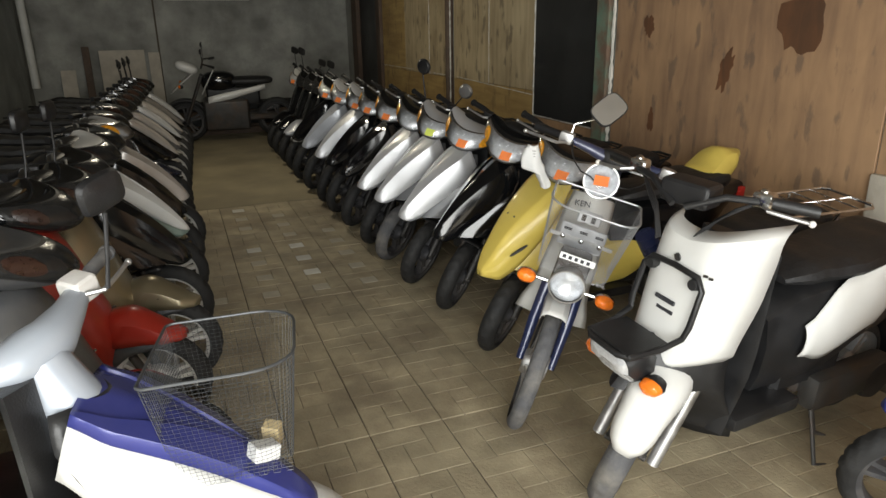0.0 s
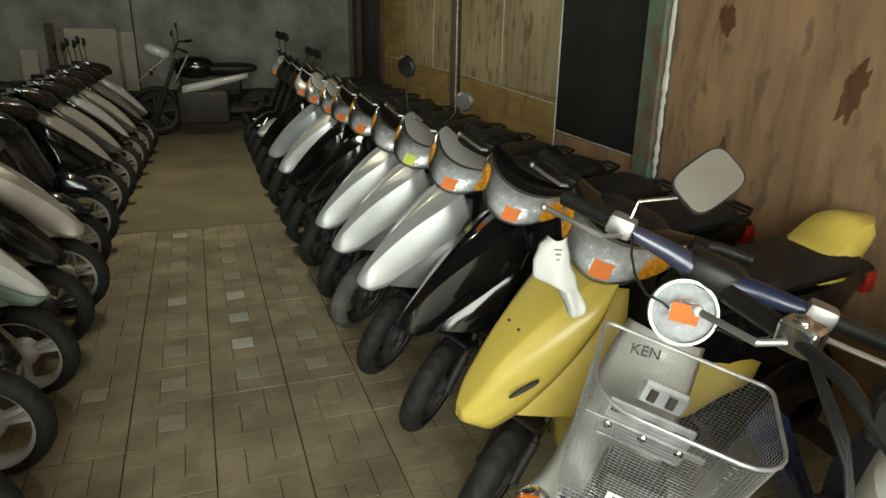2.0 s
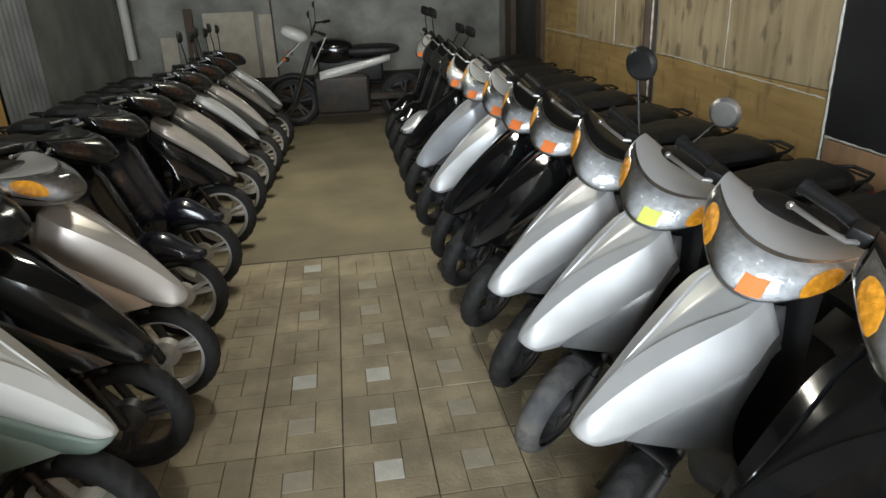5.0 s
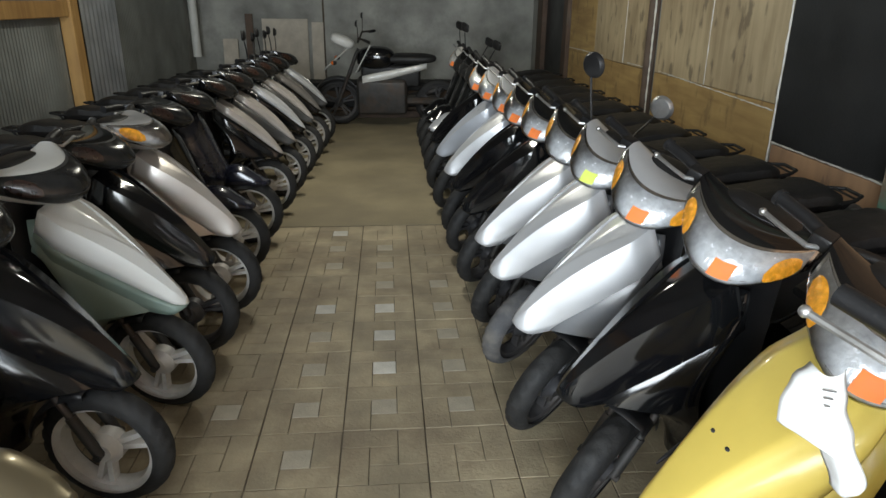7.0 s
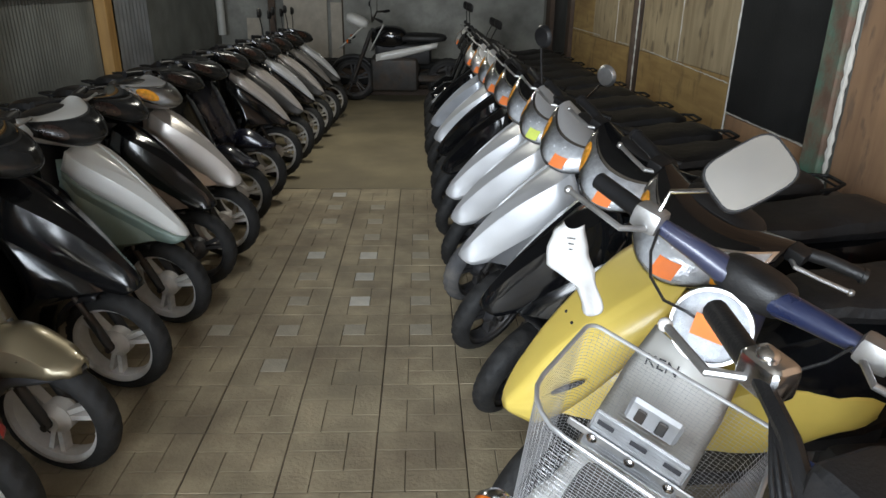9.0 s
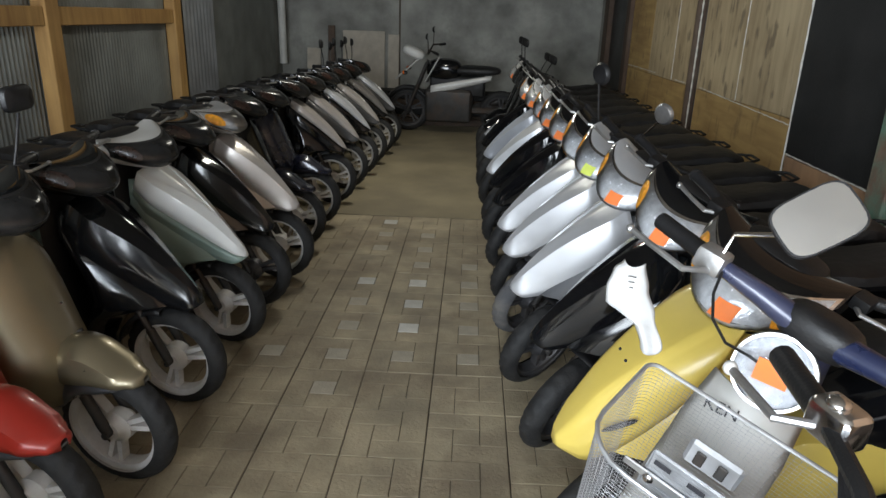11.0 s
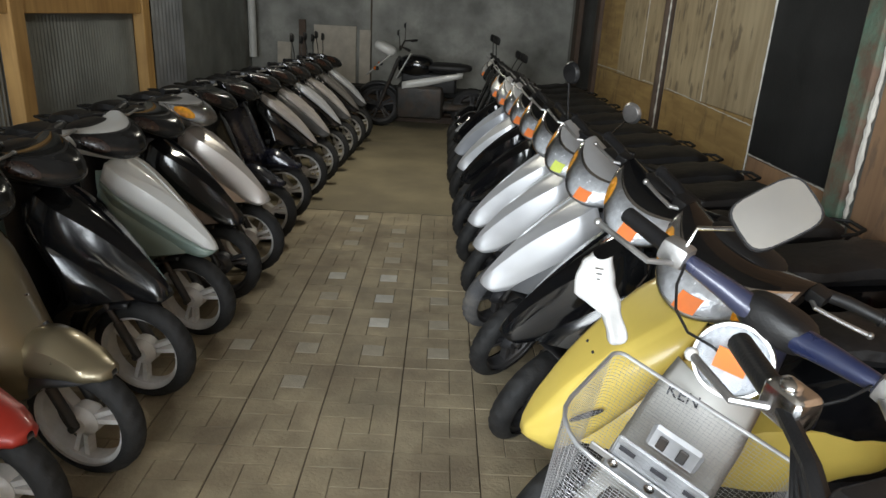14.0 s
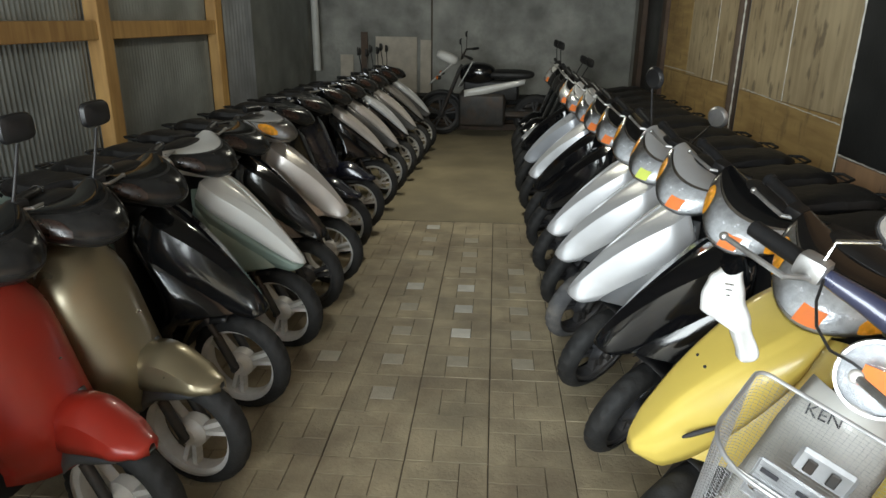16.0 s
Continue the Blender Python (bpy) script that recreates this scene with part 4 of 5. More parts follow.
def tail_cowl():
    """Upswept tail behind the seat."""
    rows = []
    for i in range(13):
        s = i / 12
        x = lerp(-1.02, -1.38, s)
        w = keyed(s, (0, 0.10), (0.4, 0.115), (0.8, 0.09), (1, 0.035))
        top = keyed(s, (0, 0.70), (0.3, 0.80), (0.65, 0.885), (1, 0.87))
        low = keyed(s, (0, 0.56), (0.5, 0.64), (1, 0.82))
        rows.append([(x, w * c, lerp(low, top, h)) for c, h in ((-0.7, 0), (-0.95, 0.25), (-1, 0.6), (-0.82, 0.9), (-0.45, 1), (0, 1.02), (0.45, 1), (0.82, 0.9), (1, 0.6), (0.95, 0.25), (0.7, 0))])
    return grid(rows, True, None, True)


yellow = thing("scooter", park(0.485, 3.21, 183, 4), "yellow scooter with a bulky rounded nose and black seat", "scooter", RIGHT)
S = steer_matrix(40)
running_gear(yellow, S, ALLOY_DARK)
part("inner_fender", (inner_fender,), PLASTIC, yellow, m=S, thick=0.003)
nose = part("front_cowl", (smooth_cowl,), PAINTS["yellow"], yellow, "rounded yellow nose", thick=0.003, smooth=50)
for y in (-0.028, 0.028):
    part("bolt_hole", (blob, -0.045, y, 0.668, 0.008, 0.008, 0.004, 10, 6), INK, nose, "dark bolt hole", m=pose(0, 0, 0.006))
part("lower_cowl", (lower_cowl, -0.335), PAINTS["yellow"], yellow, thick=0.003)
steering_head(yellow, S, PAINTS["black"], ORANGE_TAG)
back_half(yellow, PAINTS["black"], False)
part("side_skirt", (rear_body, -0.42, -1.05), PAINTS["yellow"], yellow, "low yellow side skirt", m=pose(0, 0, 0.09) @ Matrix.Diagonal((1, 1.02, 0.62, 1)))
part("tail_cowl", (tail_cowl,), PAINTS["yellow"], yellow, "upswept yellow tail")
for n, y in enumerate((7.95, 8.45, 8.95, 9.45)):
    rounded_scooter(park(0.36, y, 183, 4), 30, "black scooter with a silver front mudguard" if n < 2 else "black scooter at the dark end of the row", "black", ("silver", "grey_blue", "black", "black")[n], ALLOY_DARK, "black" if n < 3 else "white", ((1, "box"), (-1, "box")) if n > 1 else (), RIGHT, ORANGE_TAG if n > 2 else None)

# ---- left row ----
LEFT = "scooters along the corrugated wall"
rounded_scooter(park(-1.03, 3.10, -2, 3), -14, "red scooter with rounded apron and red mudguard", "red", "red", ALLOY_PALE, "black", ((1, "box"),), LEFT)
rounded_scooter(park(-0.97, 3.43, -2, 2), -12, "champagne metallic scooter with rounded mudguard", "champagne", "champagne", ALLOY_PALE, "black", ((1, "box"),), LEFT)
pointed_scooter(park(-0.98, 3.90, -3, 0), -8, "black scooter with amber signals and dusty nose", "black", "black", "black", ALLOY_PALE, None, (), None, LEFT, dull=True)
pointed_scooter(park(-0.975, 4.43, -5, -2), -10, "white scooter with sage green lower body", "white", "green", "white", ALLOY_PALE, None, (), None, LEFT, "green", True, "green")
pointed_scooter(park(-0.98, 4.84, -2, 1), -4, "black scooter beside the white one", "black", "black", "black", ALLOY_DARK, None, (), None, LEFT, dull=True)
pointed_scooter(park(-0.955, 5.25, -2, 1), -4, "warm silver scooter with silver handlebar cover", "pink_silver", "pink_silver", "silver", ALLOY_PALE, None, (), None, LEFT)
rounded_scooter(park(-1.0, 5.78, 0, 3), -2, "black moped with a slim mudguard", "black", "navy", ALLOY_PALE, "black", (), LEFT)
rounded_scooter(park(-1.0, 6.30, 0, 3), -2, "navy blue moped with a rounded mudguard", "navy", "navy", ALLOY_PALE, "black", (), LEFT)
for n, (y, up, low) in enumerate(((6.92, "pink_silver", "black"), (7.42, "pink_silver", "black"), (7.95, "silver", "black"), (8.45, "pink_silver", "black"), (8.98, "taupe", "grey"), (9.5, "silver", "black"))):
    pointed_scooter(park(-0.99 + 0.02 * n, y, 2, 4), 0, "silver scooter with dark lower body with a pointed nose", up, low, "black", ALLOY_PALE, None, ((1, "box"), (-1, "box")) if n > 2 else (), None, LEFT, dull=True, flank="grey" if n % 2 else "black")


# ---- single machines ----
def place(root_m, x, y, z):
    return root_m @ Matrix.Translation((x, y, z))


def rod(*pts, r=0.006, seg=8):
    return tube(pts, r, seg)


def wire_basket(w_top, w_low, d_top, d_low, h, cell, wire=0.0008):
    """Open basket of expanded metal: three curved sides, flat back and floor, woven from thin wire."""
    bm = bmesh.new()

    def outline(k):
        w, d = lerp(w_low, w_top, k), lerp(d_low, d_top, k)
        pts, n = [], 0
        r = min(w, d) * 0.32
        corners = ((d / 2 - r, w / 2 - r, 0), (-d / 2 + 0.02, w / 2 - 0.02, 90), (-d / 2 + 0.02, -w / 2 + 0.02, 180), (d / 2 - r, -w / 2 + r, 270))
        for cx, cy, a0 in corners:
            rr = r if a0 in (0, 270) else 0.02
            for i in range(7):
                a = radians(a0 + 90 * i / 6)
                pts.append(Vector((cx + rr * math.cos(a), cy + rr * math.sin(a), 0)))
        return pts

    def sample(pts, count):
        n = len(pts)
        acc = [0]
        for i in range(n):
            acc.append(acc[-1] + (pts[(i + 1) % n] - pts[i]).length)
        out, j = [], 0
        for c in range(count):
            t = acc[-1] * c / count
            while acc[j + 1] < t:
                j += 1
            out.append(pts[j].lerp(pts[(j + 1) % n], (t - acc[j]) / max(acc[j + 1] - acc[j], 1e-9)))
        return out

    per = 2 * (w_top + d_top)
    count, levels = int(per / cell), int(h / cell * 1.5)
    rings = [[p + Vector((0, 0, h * i / levels)) for p in sample(outline(i / levels), count)] for i in range(levels + 1)]
    wires = bmesh.new()
    vs = [[wires.verts.new(p) for p in ring] for ring in rings]
    for i in range(levels):
        for c in range(count):
            if (i + c) % 2 == 0:
                try:
                    wires.faces.new((vs[i][c], vs[i][(c + 1) % count], vs[i + 1][(c + 1) % count], vs[i + 1][c]))
                except ValueError:
                    pass
    low = sample(outline(0), count)
    nx, ny = int(d_low / cell), int(w_low / cell)
    for a in range(nx):
        for b in range(ny):
            if (a + b) % 2 == 0:
                x0, y0 = -d_low / 2 + a * cell, -w_low / 2 + b * cell
                wires.faces.new([wires.verts.new(p) for p in ((x0, y0, 0), (x0 + cell, y0, 0), (x0 + cell, y0 + cell, 0), (x0, y0 + cell, 0))])
    bmesh.ops.remove_doubles(wires, verts=wires.verts, dist=0.0004)
    bmesh.ops.wireframe(wires, faces=wires.faces, thickness=wire, use_replace=True, use_boundary=True, use_even_offset=False)
    join(bm, wires)
    return bm


def basket_rim(w, d, h):
    pts = []
    r = min(w, d) * 0.32
    for cx, cy, a0 in ((d / 2 - r, w / 2 - r, 0), (-d / 2 + 0.02, w / 2 - 0.02, 90), (-d / 2 + 0.02, -w / 2 + 0.02, 180), (d / 2 - r, -w / 2 + r, 270)):
        rr = r if a0 in (0, 270) else 0.02
        for i in range(6):
            a = radians(a0 + 90 * i / 5)
            pts.append((cx + rr * math.cos(a), cy + rr * math.sin(a), h))
    return tube(pts, 0.0035, 8, closed=True)


def round_lamp(r):
    return lathe([(0.0, -0.09), (r * 0.5, -0.085), (r * 0.85, -0.05), (r, -0.01), (r * 1.06, 0.0), (r * 1.04, 0.012), (r * 0.95, 0.012)], 32, None, "X")


def round_lens(r):
    return lathe([(0.0, 0.02), (r * 0.4, 0.018), (r * 0.75, 0.012), (r * 0.95, 0.004)], 32, None, "X")


def round_reflector(r):
    return lathe([(0.0, -0.03), (r * 0.4, -0.022), (r * 0.75, -0.008), (r * 0.95, 0.003)], 32, None, "X")


def add_round_lamp(root, m, r, sticker=None):
    b = part("lamp_case", (round_lamp, r), ALLOY, root, "dull metal lamp ring", m=m)
    part("reflector", (round_reflector, r), REFLECTOR, b)
    part("lens", (round_lens, r), LENS, b)
    if sticker:
        part("price_tag", box(0.02, 0.022, -r * 0.42, r * 0.42, -r * 0.28, r * 0.3), sticker, b, "orange price sticker", m=pose(0.004, 0, 0, 8), smooth=0)


def indicator():
    bm = lathe([(0.0, 0.03), (0.014, 0.028), (0.024, 0.018), (0.027, 0.0), (0.026, -0.014)], 18, None, "X")
    bmesh.ops.scale(bm, vec=(1, 1.35, 0.95), verts=bm.verts)
    return bm


def indicator_case():
    bm = lathe([(0.027, 0.0), (0.028, -0.012), (0.02, -0.035), (0.0, -0.04)], 18, None, "X")
    bmesh.ops.scale(bm, vec=(1, 1.35, 0.95), verts=bm.verts)
    return bm


def add_indicator(root, m, case=None):
    b = part("turn_signal", (indicator_case,), case or PLASTIC, root, m=m)
    part("lens", (indicator,), ORANGE_LENS, b, "orange lens")


def letters(text, size, m, material, parent):
    """Flat writing from the built-in font, turned into a mesh."""
    cu = bpy.data.curves.new("writing", "FONT")
    cu.body, cu.size, cu.extrude, cu.align_x = text, size, 0.0006, "CENTER"
    tmp = bpy.data.objects.new("writing", cu)
    me = bpy.data.meshes.new_from_object(tmp)
    bpy.data.objects.remove(tmp)
    me.materials.append(material)
    ob = new("writing", me)
    ob.parent = parent
    ob.matrix_basis = m
    return ob


FACE_FRONT = Matrix(((0, 0, 1, 0), (1, 0, 0, 0), (0, 1, 0, 0), (0, 0, 0, 1)))


# white delivery scooter with a front carrier
def shield_plate():
    rows = []
    for i in range(17):
        s = i / 16
        z = lerp(0.51, 0.915, s)
        w = 1.1 * keyed(s, (0, 0.115), (0.12, 0.155), (0.6, 0.172), (0.92, 0.172), (1, 0.16))
        x = -0.055 - 0.10 * s
        row = []
        for k in range(19):
            u = 2 * k / 18 - 1
            e = abs(u) ** 5
            row.append((x - 0.022 * u * u - 0.15 * e - (0.05 * ((s - 0.9) / 0.1) ** 2 if s > 0.9 else 0), w * (u * 0.93 + 0.07 * math.copysign(e, u)), z + 0.02 * u * u * s + (0.035 * max(0, u) if s > 0.85 else 0)))
        rows.append(row)
    return grid(rows)


def long_fender():
    rows = []
    for i in range(15):
        s = i / 14
        a = lerp(radians(30), radians(128), s)
        r = 0.25 + 0.085 * s + 0.015 * math.sin(math.pi * s)
        w = keyed(s, (0, 0.035), (0.05, 0.055), (0.2, 0.07), (0.7, 0.092), (1, 0.10))
        rows.append([(r * math.cos(a) * (1 - 0.26 * abs(u) ** 3), w * math.sin(u * math.pi / 2) ** 1, R + r * math.sin(a) * (1 - 0.26 * abs(u) ** 3)) for u in (2 * k / 12 - 1 for k in range(13))])
    return grid(rows)


def box_lamp(inset):
    bm = bmesh.new()
    rows = []
    for x, k in ((-0.07, 0.6), (-0.03, 0.95), (0.02, 1.0), (0.045, 0.93)) if not inset else ((0.046, 0.9), (0.056, 0.75), (0.06, 0.35)):
        rows.append([(x - 0.02 * (math.sin(a) < 0), 0.095 * k * math.copysign(abs(math.cos(a)) ** 0.45, math.cos(a)), 0.055 * k * math.copysign(abs(math.sin(a)) ** 0.45, math.sin(a))) for a in (2 * math.pi * i / 28 for i in range(28))])
    return grid(rows, True, bm, True)


def side_cover():
    """Teardrop side panel."""
    rows = []
    for i in range(13):
        s = i / 12
        x = lerp(-0.62, -1.12, s)
        top = keyed(s, (0, 0.56), (0.35, 0.70), (0.9, 0.76), (1, 0.72))
        low = keyed(s, (0, 0.44), (0.25, 0.40), (0.75, 0.46), (1, 0.60))
        b = math.sin(math.pi * lerp(0.08, 0.92, s)) ** 0.5
        rows.append([(x, 0.135 + 0.035 * b * (1 - abs(2 * h - 1) ** 2.5), lerp(low, top, h)) for h in (k / 8 for k in range(9))])
    return grid(rows)


def mirrored(f):
    bm = f()
    bmesh.ops.scale(bm, vec=(1, -1, 1), verts=bm.verts)
    return bm


gear = thing("delivery_scooter", park(0.365, 2.085, 186, 6), "white delivery scooter with black front carrier and orange signals", "scooter", RIGHT)
GEAR_BASE = park(0.365, 2.085, 186, 6)
S = steer_matrix(34)
running_gear(gear, S, ALLOY, OLD_RUBBER)
part("chrome_fork_leg", rod((0.0, 0.095, 0.2), (-0.075, 0.095, 0.36), (-0.12, 0.095, 0.46), r=0.02, seg=14), ALLOY, gear, "bright fork leg", m=S)
part("chrome_fork_leg", rod((0.0, -0.095, 0.2), (-0.075, -0.095, 0.36), (-0.12, -0.095, 0.46), r=0.02, seg=14), ALLOY, gear, "bright fork leg", m=S)
part("front_fender", (long_fender,), PAINTS["white"], gear, m=S @ pose(-0.045, 0, 0), thick=0.004)
shield = part("front_shield", (shield_plate,), PAINTS["white"], gear, "broad white leg shield", thick=0.004)
part("badge", lathe([(0.0, 0.004), (0.011, 0.003), (0.013, 0.0)], 20, None, "X"), STEEL, shield, "round grey badge", m=pose(-0.131, -0.01, 0.835))
for k in range(4):
    part("name_mark", box(-0.0015, 0.0015, -0.008, 0.008, -0.004 - 0.002 * (k == 0), 0.004, 0.001), STEEL, shield, "dark grey name mark", m=pose(-0.139, 0.055 + 0.02 * k, 0.815, 12, -14, 6), smooth=0)
for k in range(2):
    part("vent_slot", box(-0.004, 0.004, -0.04 + 0.012 * k, 0.04, -0.007, 0.007, 0.003), INK, shield, m=pose(-0.098, 0.0, 0.705 - 0.032 * k, 0, -14, 0))
part("carrier_frame", tube([(-0.075, -0.11, 0.63), (-0.085, -0.118, 0.67), (-0.11, -0.116, 0.78), (-0.115, -0.09, 0.812), (-0.113, 0, 0.818), (-0.115, 0.09, 0.812), (-0.11, 0.116, 0.78), (-0.085, 0.118, 0.67), (-0.075, 0.11, 0.63), (0.0, 0.10, 0.605), (0.10, 0.09, 0.60), (0.12, 0.06, 0.60), (0.12, -0.06, 0.60), (0.10, -0.09, 0.60), (0.0, -0.10, 0.605)], 0.0095, 10, closed=True), PLASTIC, gear, "black tube carrier")
part("carrier_tray", box(-0.05, 0.11, -0.095, 0.095, 0.60, 0.612, 0.004), PLASTIC, gear, "black carrier plate")
for s in (-1, 1):
    part("rubber_foot", lathe([(0, 0.018), (0.016, 0.016), (0.019, 0.0), (0.016, -0.012)], 14, None, "X"), RUBBER, gear, m=pose(-0.115, s * 0.085, 0.79))
    add_indicator(gear, pose(0.03, s * 0.125, 0.505, 0, 10, s * 12))
    part("side_cover", (side_cover,) if s > 0 else mirrored(side_cover), PAINTS["white"], gear, "white teardrop side cover", thick=0.004)
lamp = part("headlight", (box_lamp, False), PLASTIC, gear, "square headlight", m=pose(0.045, 0, 0.545, 0, 12))
part("reflector", (box_lamp, True), REFLECTOR, lamp)
part("under_cowl", (lower_cowl, -0.36), PLASTIC, gear, "black lower leg shield", thick=0.004)
part("seat", (seat, -0.56, -1.24, 0.15), VINYL, gear)
part("rear_body", (rear_body, -0.5, -1.42), PLASTIC, gear)
part("floorboard", (floorboard,), PLASTIC, gear)
part("inner_shield", (inner_shield,), PLASTIC, gear)
G = GEAR_BASE.inverted() @ pose(0.56, 2.07, 1.03, 0, 0, 200) @ pose(0, 0, 0, -6) @ pose(0.40, 0, -1.0)
part("meter_box", box(-0.47, -0.37, -0.08, 0.08, 0.945, 1.02, 0.02, seg=3), PLASTIC, gear, "grey meter housing", m=G)
for s in (-1, 1):
    part("handlebar", rod((-0.36, s * 0.02, 0.95), (-0.40, s * 0.12, 1.0), (-0.46, s * 0.24, 1.005), r=0.011, seg=10), PLASTIC, gear, m=G)
    part("grip", rod((-0.45, s * 0.22, 1.005), (-0.50, s * 0.34, 1.0), r=0.017, seg=12), PLASTIC, gear, m=G)
    part("switch_box", box(-0.475, -0.43, s * 0.205 - 0.03, s * 0.205 + 0.03, 0.982, 1.032, 0.014, seg=3), CHROME, gear, "bright metal switch box", m=G)
    part("switch_knob", blob(-0.445, s * 0.205, 1.034, 0.014, 0.014, 0.009, 12, 8), CHROME, gear, m=G)
    part("lever_ball", blob(-0.43, s * 0.35, 0.985, 0.010, 0.010, 0.010, 10, 8), ALLOY_PALE, gear, m=G)
    part("brake_lever", rod((-0.44, s * 0.21, 1.0), (-0.40, s * 0.24, 0.995), (-0.43, s * 0.35, 0.985), r=0.006), ALLOY, gear, "bare metal lever", m=G)
    for k in range(3):
        part("cable", tube([(-0.445, s * 0.185, 0.99), (-0.425 + 0.012 * k, s * (0.145 - 0.01 * k), 0.965 - 0.012 * k), (-0.41 + 0.015 * k, s * (0.10 - 0.01 * k), 0.92 - 0.012 * k), (-0.37 + 0.01 * k, s * 0.045, 0.83)], (0.0055, 0.0038, 0.003)[k], 8), PLASTIC, gear, "black control cable", m=G)
part("side_stand", tube([(-0.75, 0.16, 0.2), (-0.72, 0.24, 0.03), (-0.82, 0.27, 0.012), (-0.9, 0.3, 0.02)], 0.008, 8), STEEL, gear)

pointed_scooter(park(1.06, 1.56, 125, 4), 10, "blue scooter parked by the plywood wall", "blue", "navy", "blue", ALLOY_DARK, None, (), None, RIGHT, "navy")

# grey business moped with a wire basket
cub = thing("moped", park(0.49, 2.56, 178, 6), "grey moped with front wire basket and navy handlebar", "moped", RIGHT)
cub_base = park(0.49, 2.56, 178, 6)
front_m = pose(0.269, 2.6, 0, 0, 0, 234.7) @ pose(0, 0, 0, -17)
F = cub_base.inverted() @ front_m
RC = 0.262


def spoked_rim(r):
    bm = lathe([(r * 0.86, -0.02), (r * 0.87, -0.016), (r * 0.82, -0.012), (r * 0.80, 0.0), (r * 0.82, 0.012), (r * 0.87, 0.016), (r * 0.86, 0.02)], 44)
    lathe([(0.0, -0.05), (0.045, -0.05), (0.05, -0.04), (0.05, 0.04), (0.045, 0.05), (0.0, 0.05)], 22, bm)
    for k in range(28):
        a = 2 * math.pi * k / 28
        b = a + (0.28 if k % 2 else -0.28)
        s = 0.035 if k % 4 < 2 else -0.035
        tube([(0.048 * math.cos(b), s, 0.048 * math.sin(b)), (r * 0.82 * math.cos(a), 0, r * 0.82 * math.sin(a))], 0.0016, 5, bm, False)
    return bm


w = part("front_wheel", (tyre, RC, 0.031, True), OLD_RUBBER, cub, "worn grey tyre", m=F @ pose(0, 0, RC), smooth=50)
part("rim", (spoked_rim, RC), ALLOY, w)
w = part("rear_wheel", (tyre, RC, 0.034, True), RUBBER, cub, m=pose(-1.13, 0, RC), smooth=50)
part("rim", (spoked_rim, RC), ALLOY, w)
for s in (-1, 1):
    part("fork_leg", tube([(0.0, s * 0.062, RC), (-0.06, s * 0.064, 0.42), (-0.10, s * 0.06, 0.56)], [0.016, 0.022, 0.024], 12), BLUE_PAINT, cub, "navy blue fork leg", m=F)


def slim_fender():
    rows = []
    for i in range(13):
        a = lerp(radians(66), radians(128), i / 12)
        r = RC + 0.035
        rows.append([(r * math.cos(a) * k, y, RC + r * math.sin(a) * k) for y, k in ((-0.05, 0.86), (-0.046, 0.95), (-0.025, 1.0), (0.025, 1.0), (0.046, 0.95), (0.05, 0.86))])
    return grid(rows)


part("front_fender", (slim_fender,), PAINTS["white"], cub, m=F, thick=0.003)
part("lamp_bracket", box(-0.05, 0.05, -0.06, 0.06, 0.585, 0.75, 0.02, seg=2), STEEL, cub, "dark lamp bracket", m=F)
add_round_lamp(cub, F @ pose(0.115, 0, 0.655, 0, 8), 0.062)
for s in (-1, 1):
    part("signal_bar", rod((0.05, s * 0.05, 0.625), (0.05, s * 0.12, 0.625), r=0.006), CHROME, cub, m=F)
    add_indicator(cub, F @ pose(0.065, s * 0.145, 0.625), CHROME)
basket = part("basket", (wire_basket, 0.31, 0.25, 0.24, 0.19, 0.25, 0.0095), MESH_METAL, cub, "grey expanded-metal basket", m=F @ pose(0.02, 0.0, 0.70, 0, 6), smooth=0)
part("basket_rim", (basket_rim, 0.31, 0.24, 0.25), MESH_METAL, basket)
part("name_plate", box(0.118, 0.1205, -0.062, 0.062, 0.055, 0.078, 0.0008), WHITE_TEXT, basket, "pale name plate", m=pose(0, 0, 0, 0, -6), smooth=0)
for k in range(5):
    part("plate_mark", box(0.1206, 0.1212, -0.052 + k * 0.021, -0.040 + k * 0.021, 0.060, 0.073), INK, basket, m=pose(0, 0, 0, 0, -6), smooth=0)
part("basket_bracket", box(-0.118, -0.105, -0.045, 0.045, 0.125, 0.175, 0.006), MESH_METAL, basket, "pale plastic bracket")
for k in range(2):
    part("bracket_slot", box(-0.1045, -0.1, -0.028 + 0.036 * k, -0.012 + 0.036 * k, 0.136, 0.164, 0.002), STEEL, basket)
part("back_plate", box(-0.112, -0.106, -0.085, 0.085, 0.02, 0.11, 0.004), MESH_METAL, basket, "grey steel back plate")
part("basket_strap", box(-0.104, -0.098, -0.12, 0.12, 0.05, 0.066, 0.002), ALLOY, basket, "grey steel strap")
for k in range(3):
    part("bolt", blob(-0.094, -0.07 + 0.07 * k, 0.058, 0.006, 0.010, 0.010, 10, 6), CHROME, basket)
    part("slot", box(-0.1055, -0.103, -0.075 + 0.06 * k, -0.045 + 0.06 * k, 0.084, 0.094, 0.001), INK, basket)


def leg_cover():
    rows = []
    for i in range(11):
        s = i / 10
        z = lerp(0.40, 0.91, s)
        w = keyed(s, (0, 0.15), (0.3, 0.11), (0.8, 0.098), (1, 0.085))
        rows.append([(-0.14 - 0.09 * s - 0.07 * u * u, w * u, z - 0.02 * u * u) for u in (2 * k / 12 - 1 for k in range(13))])
    return grid(rows)


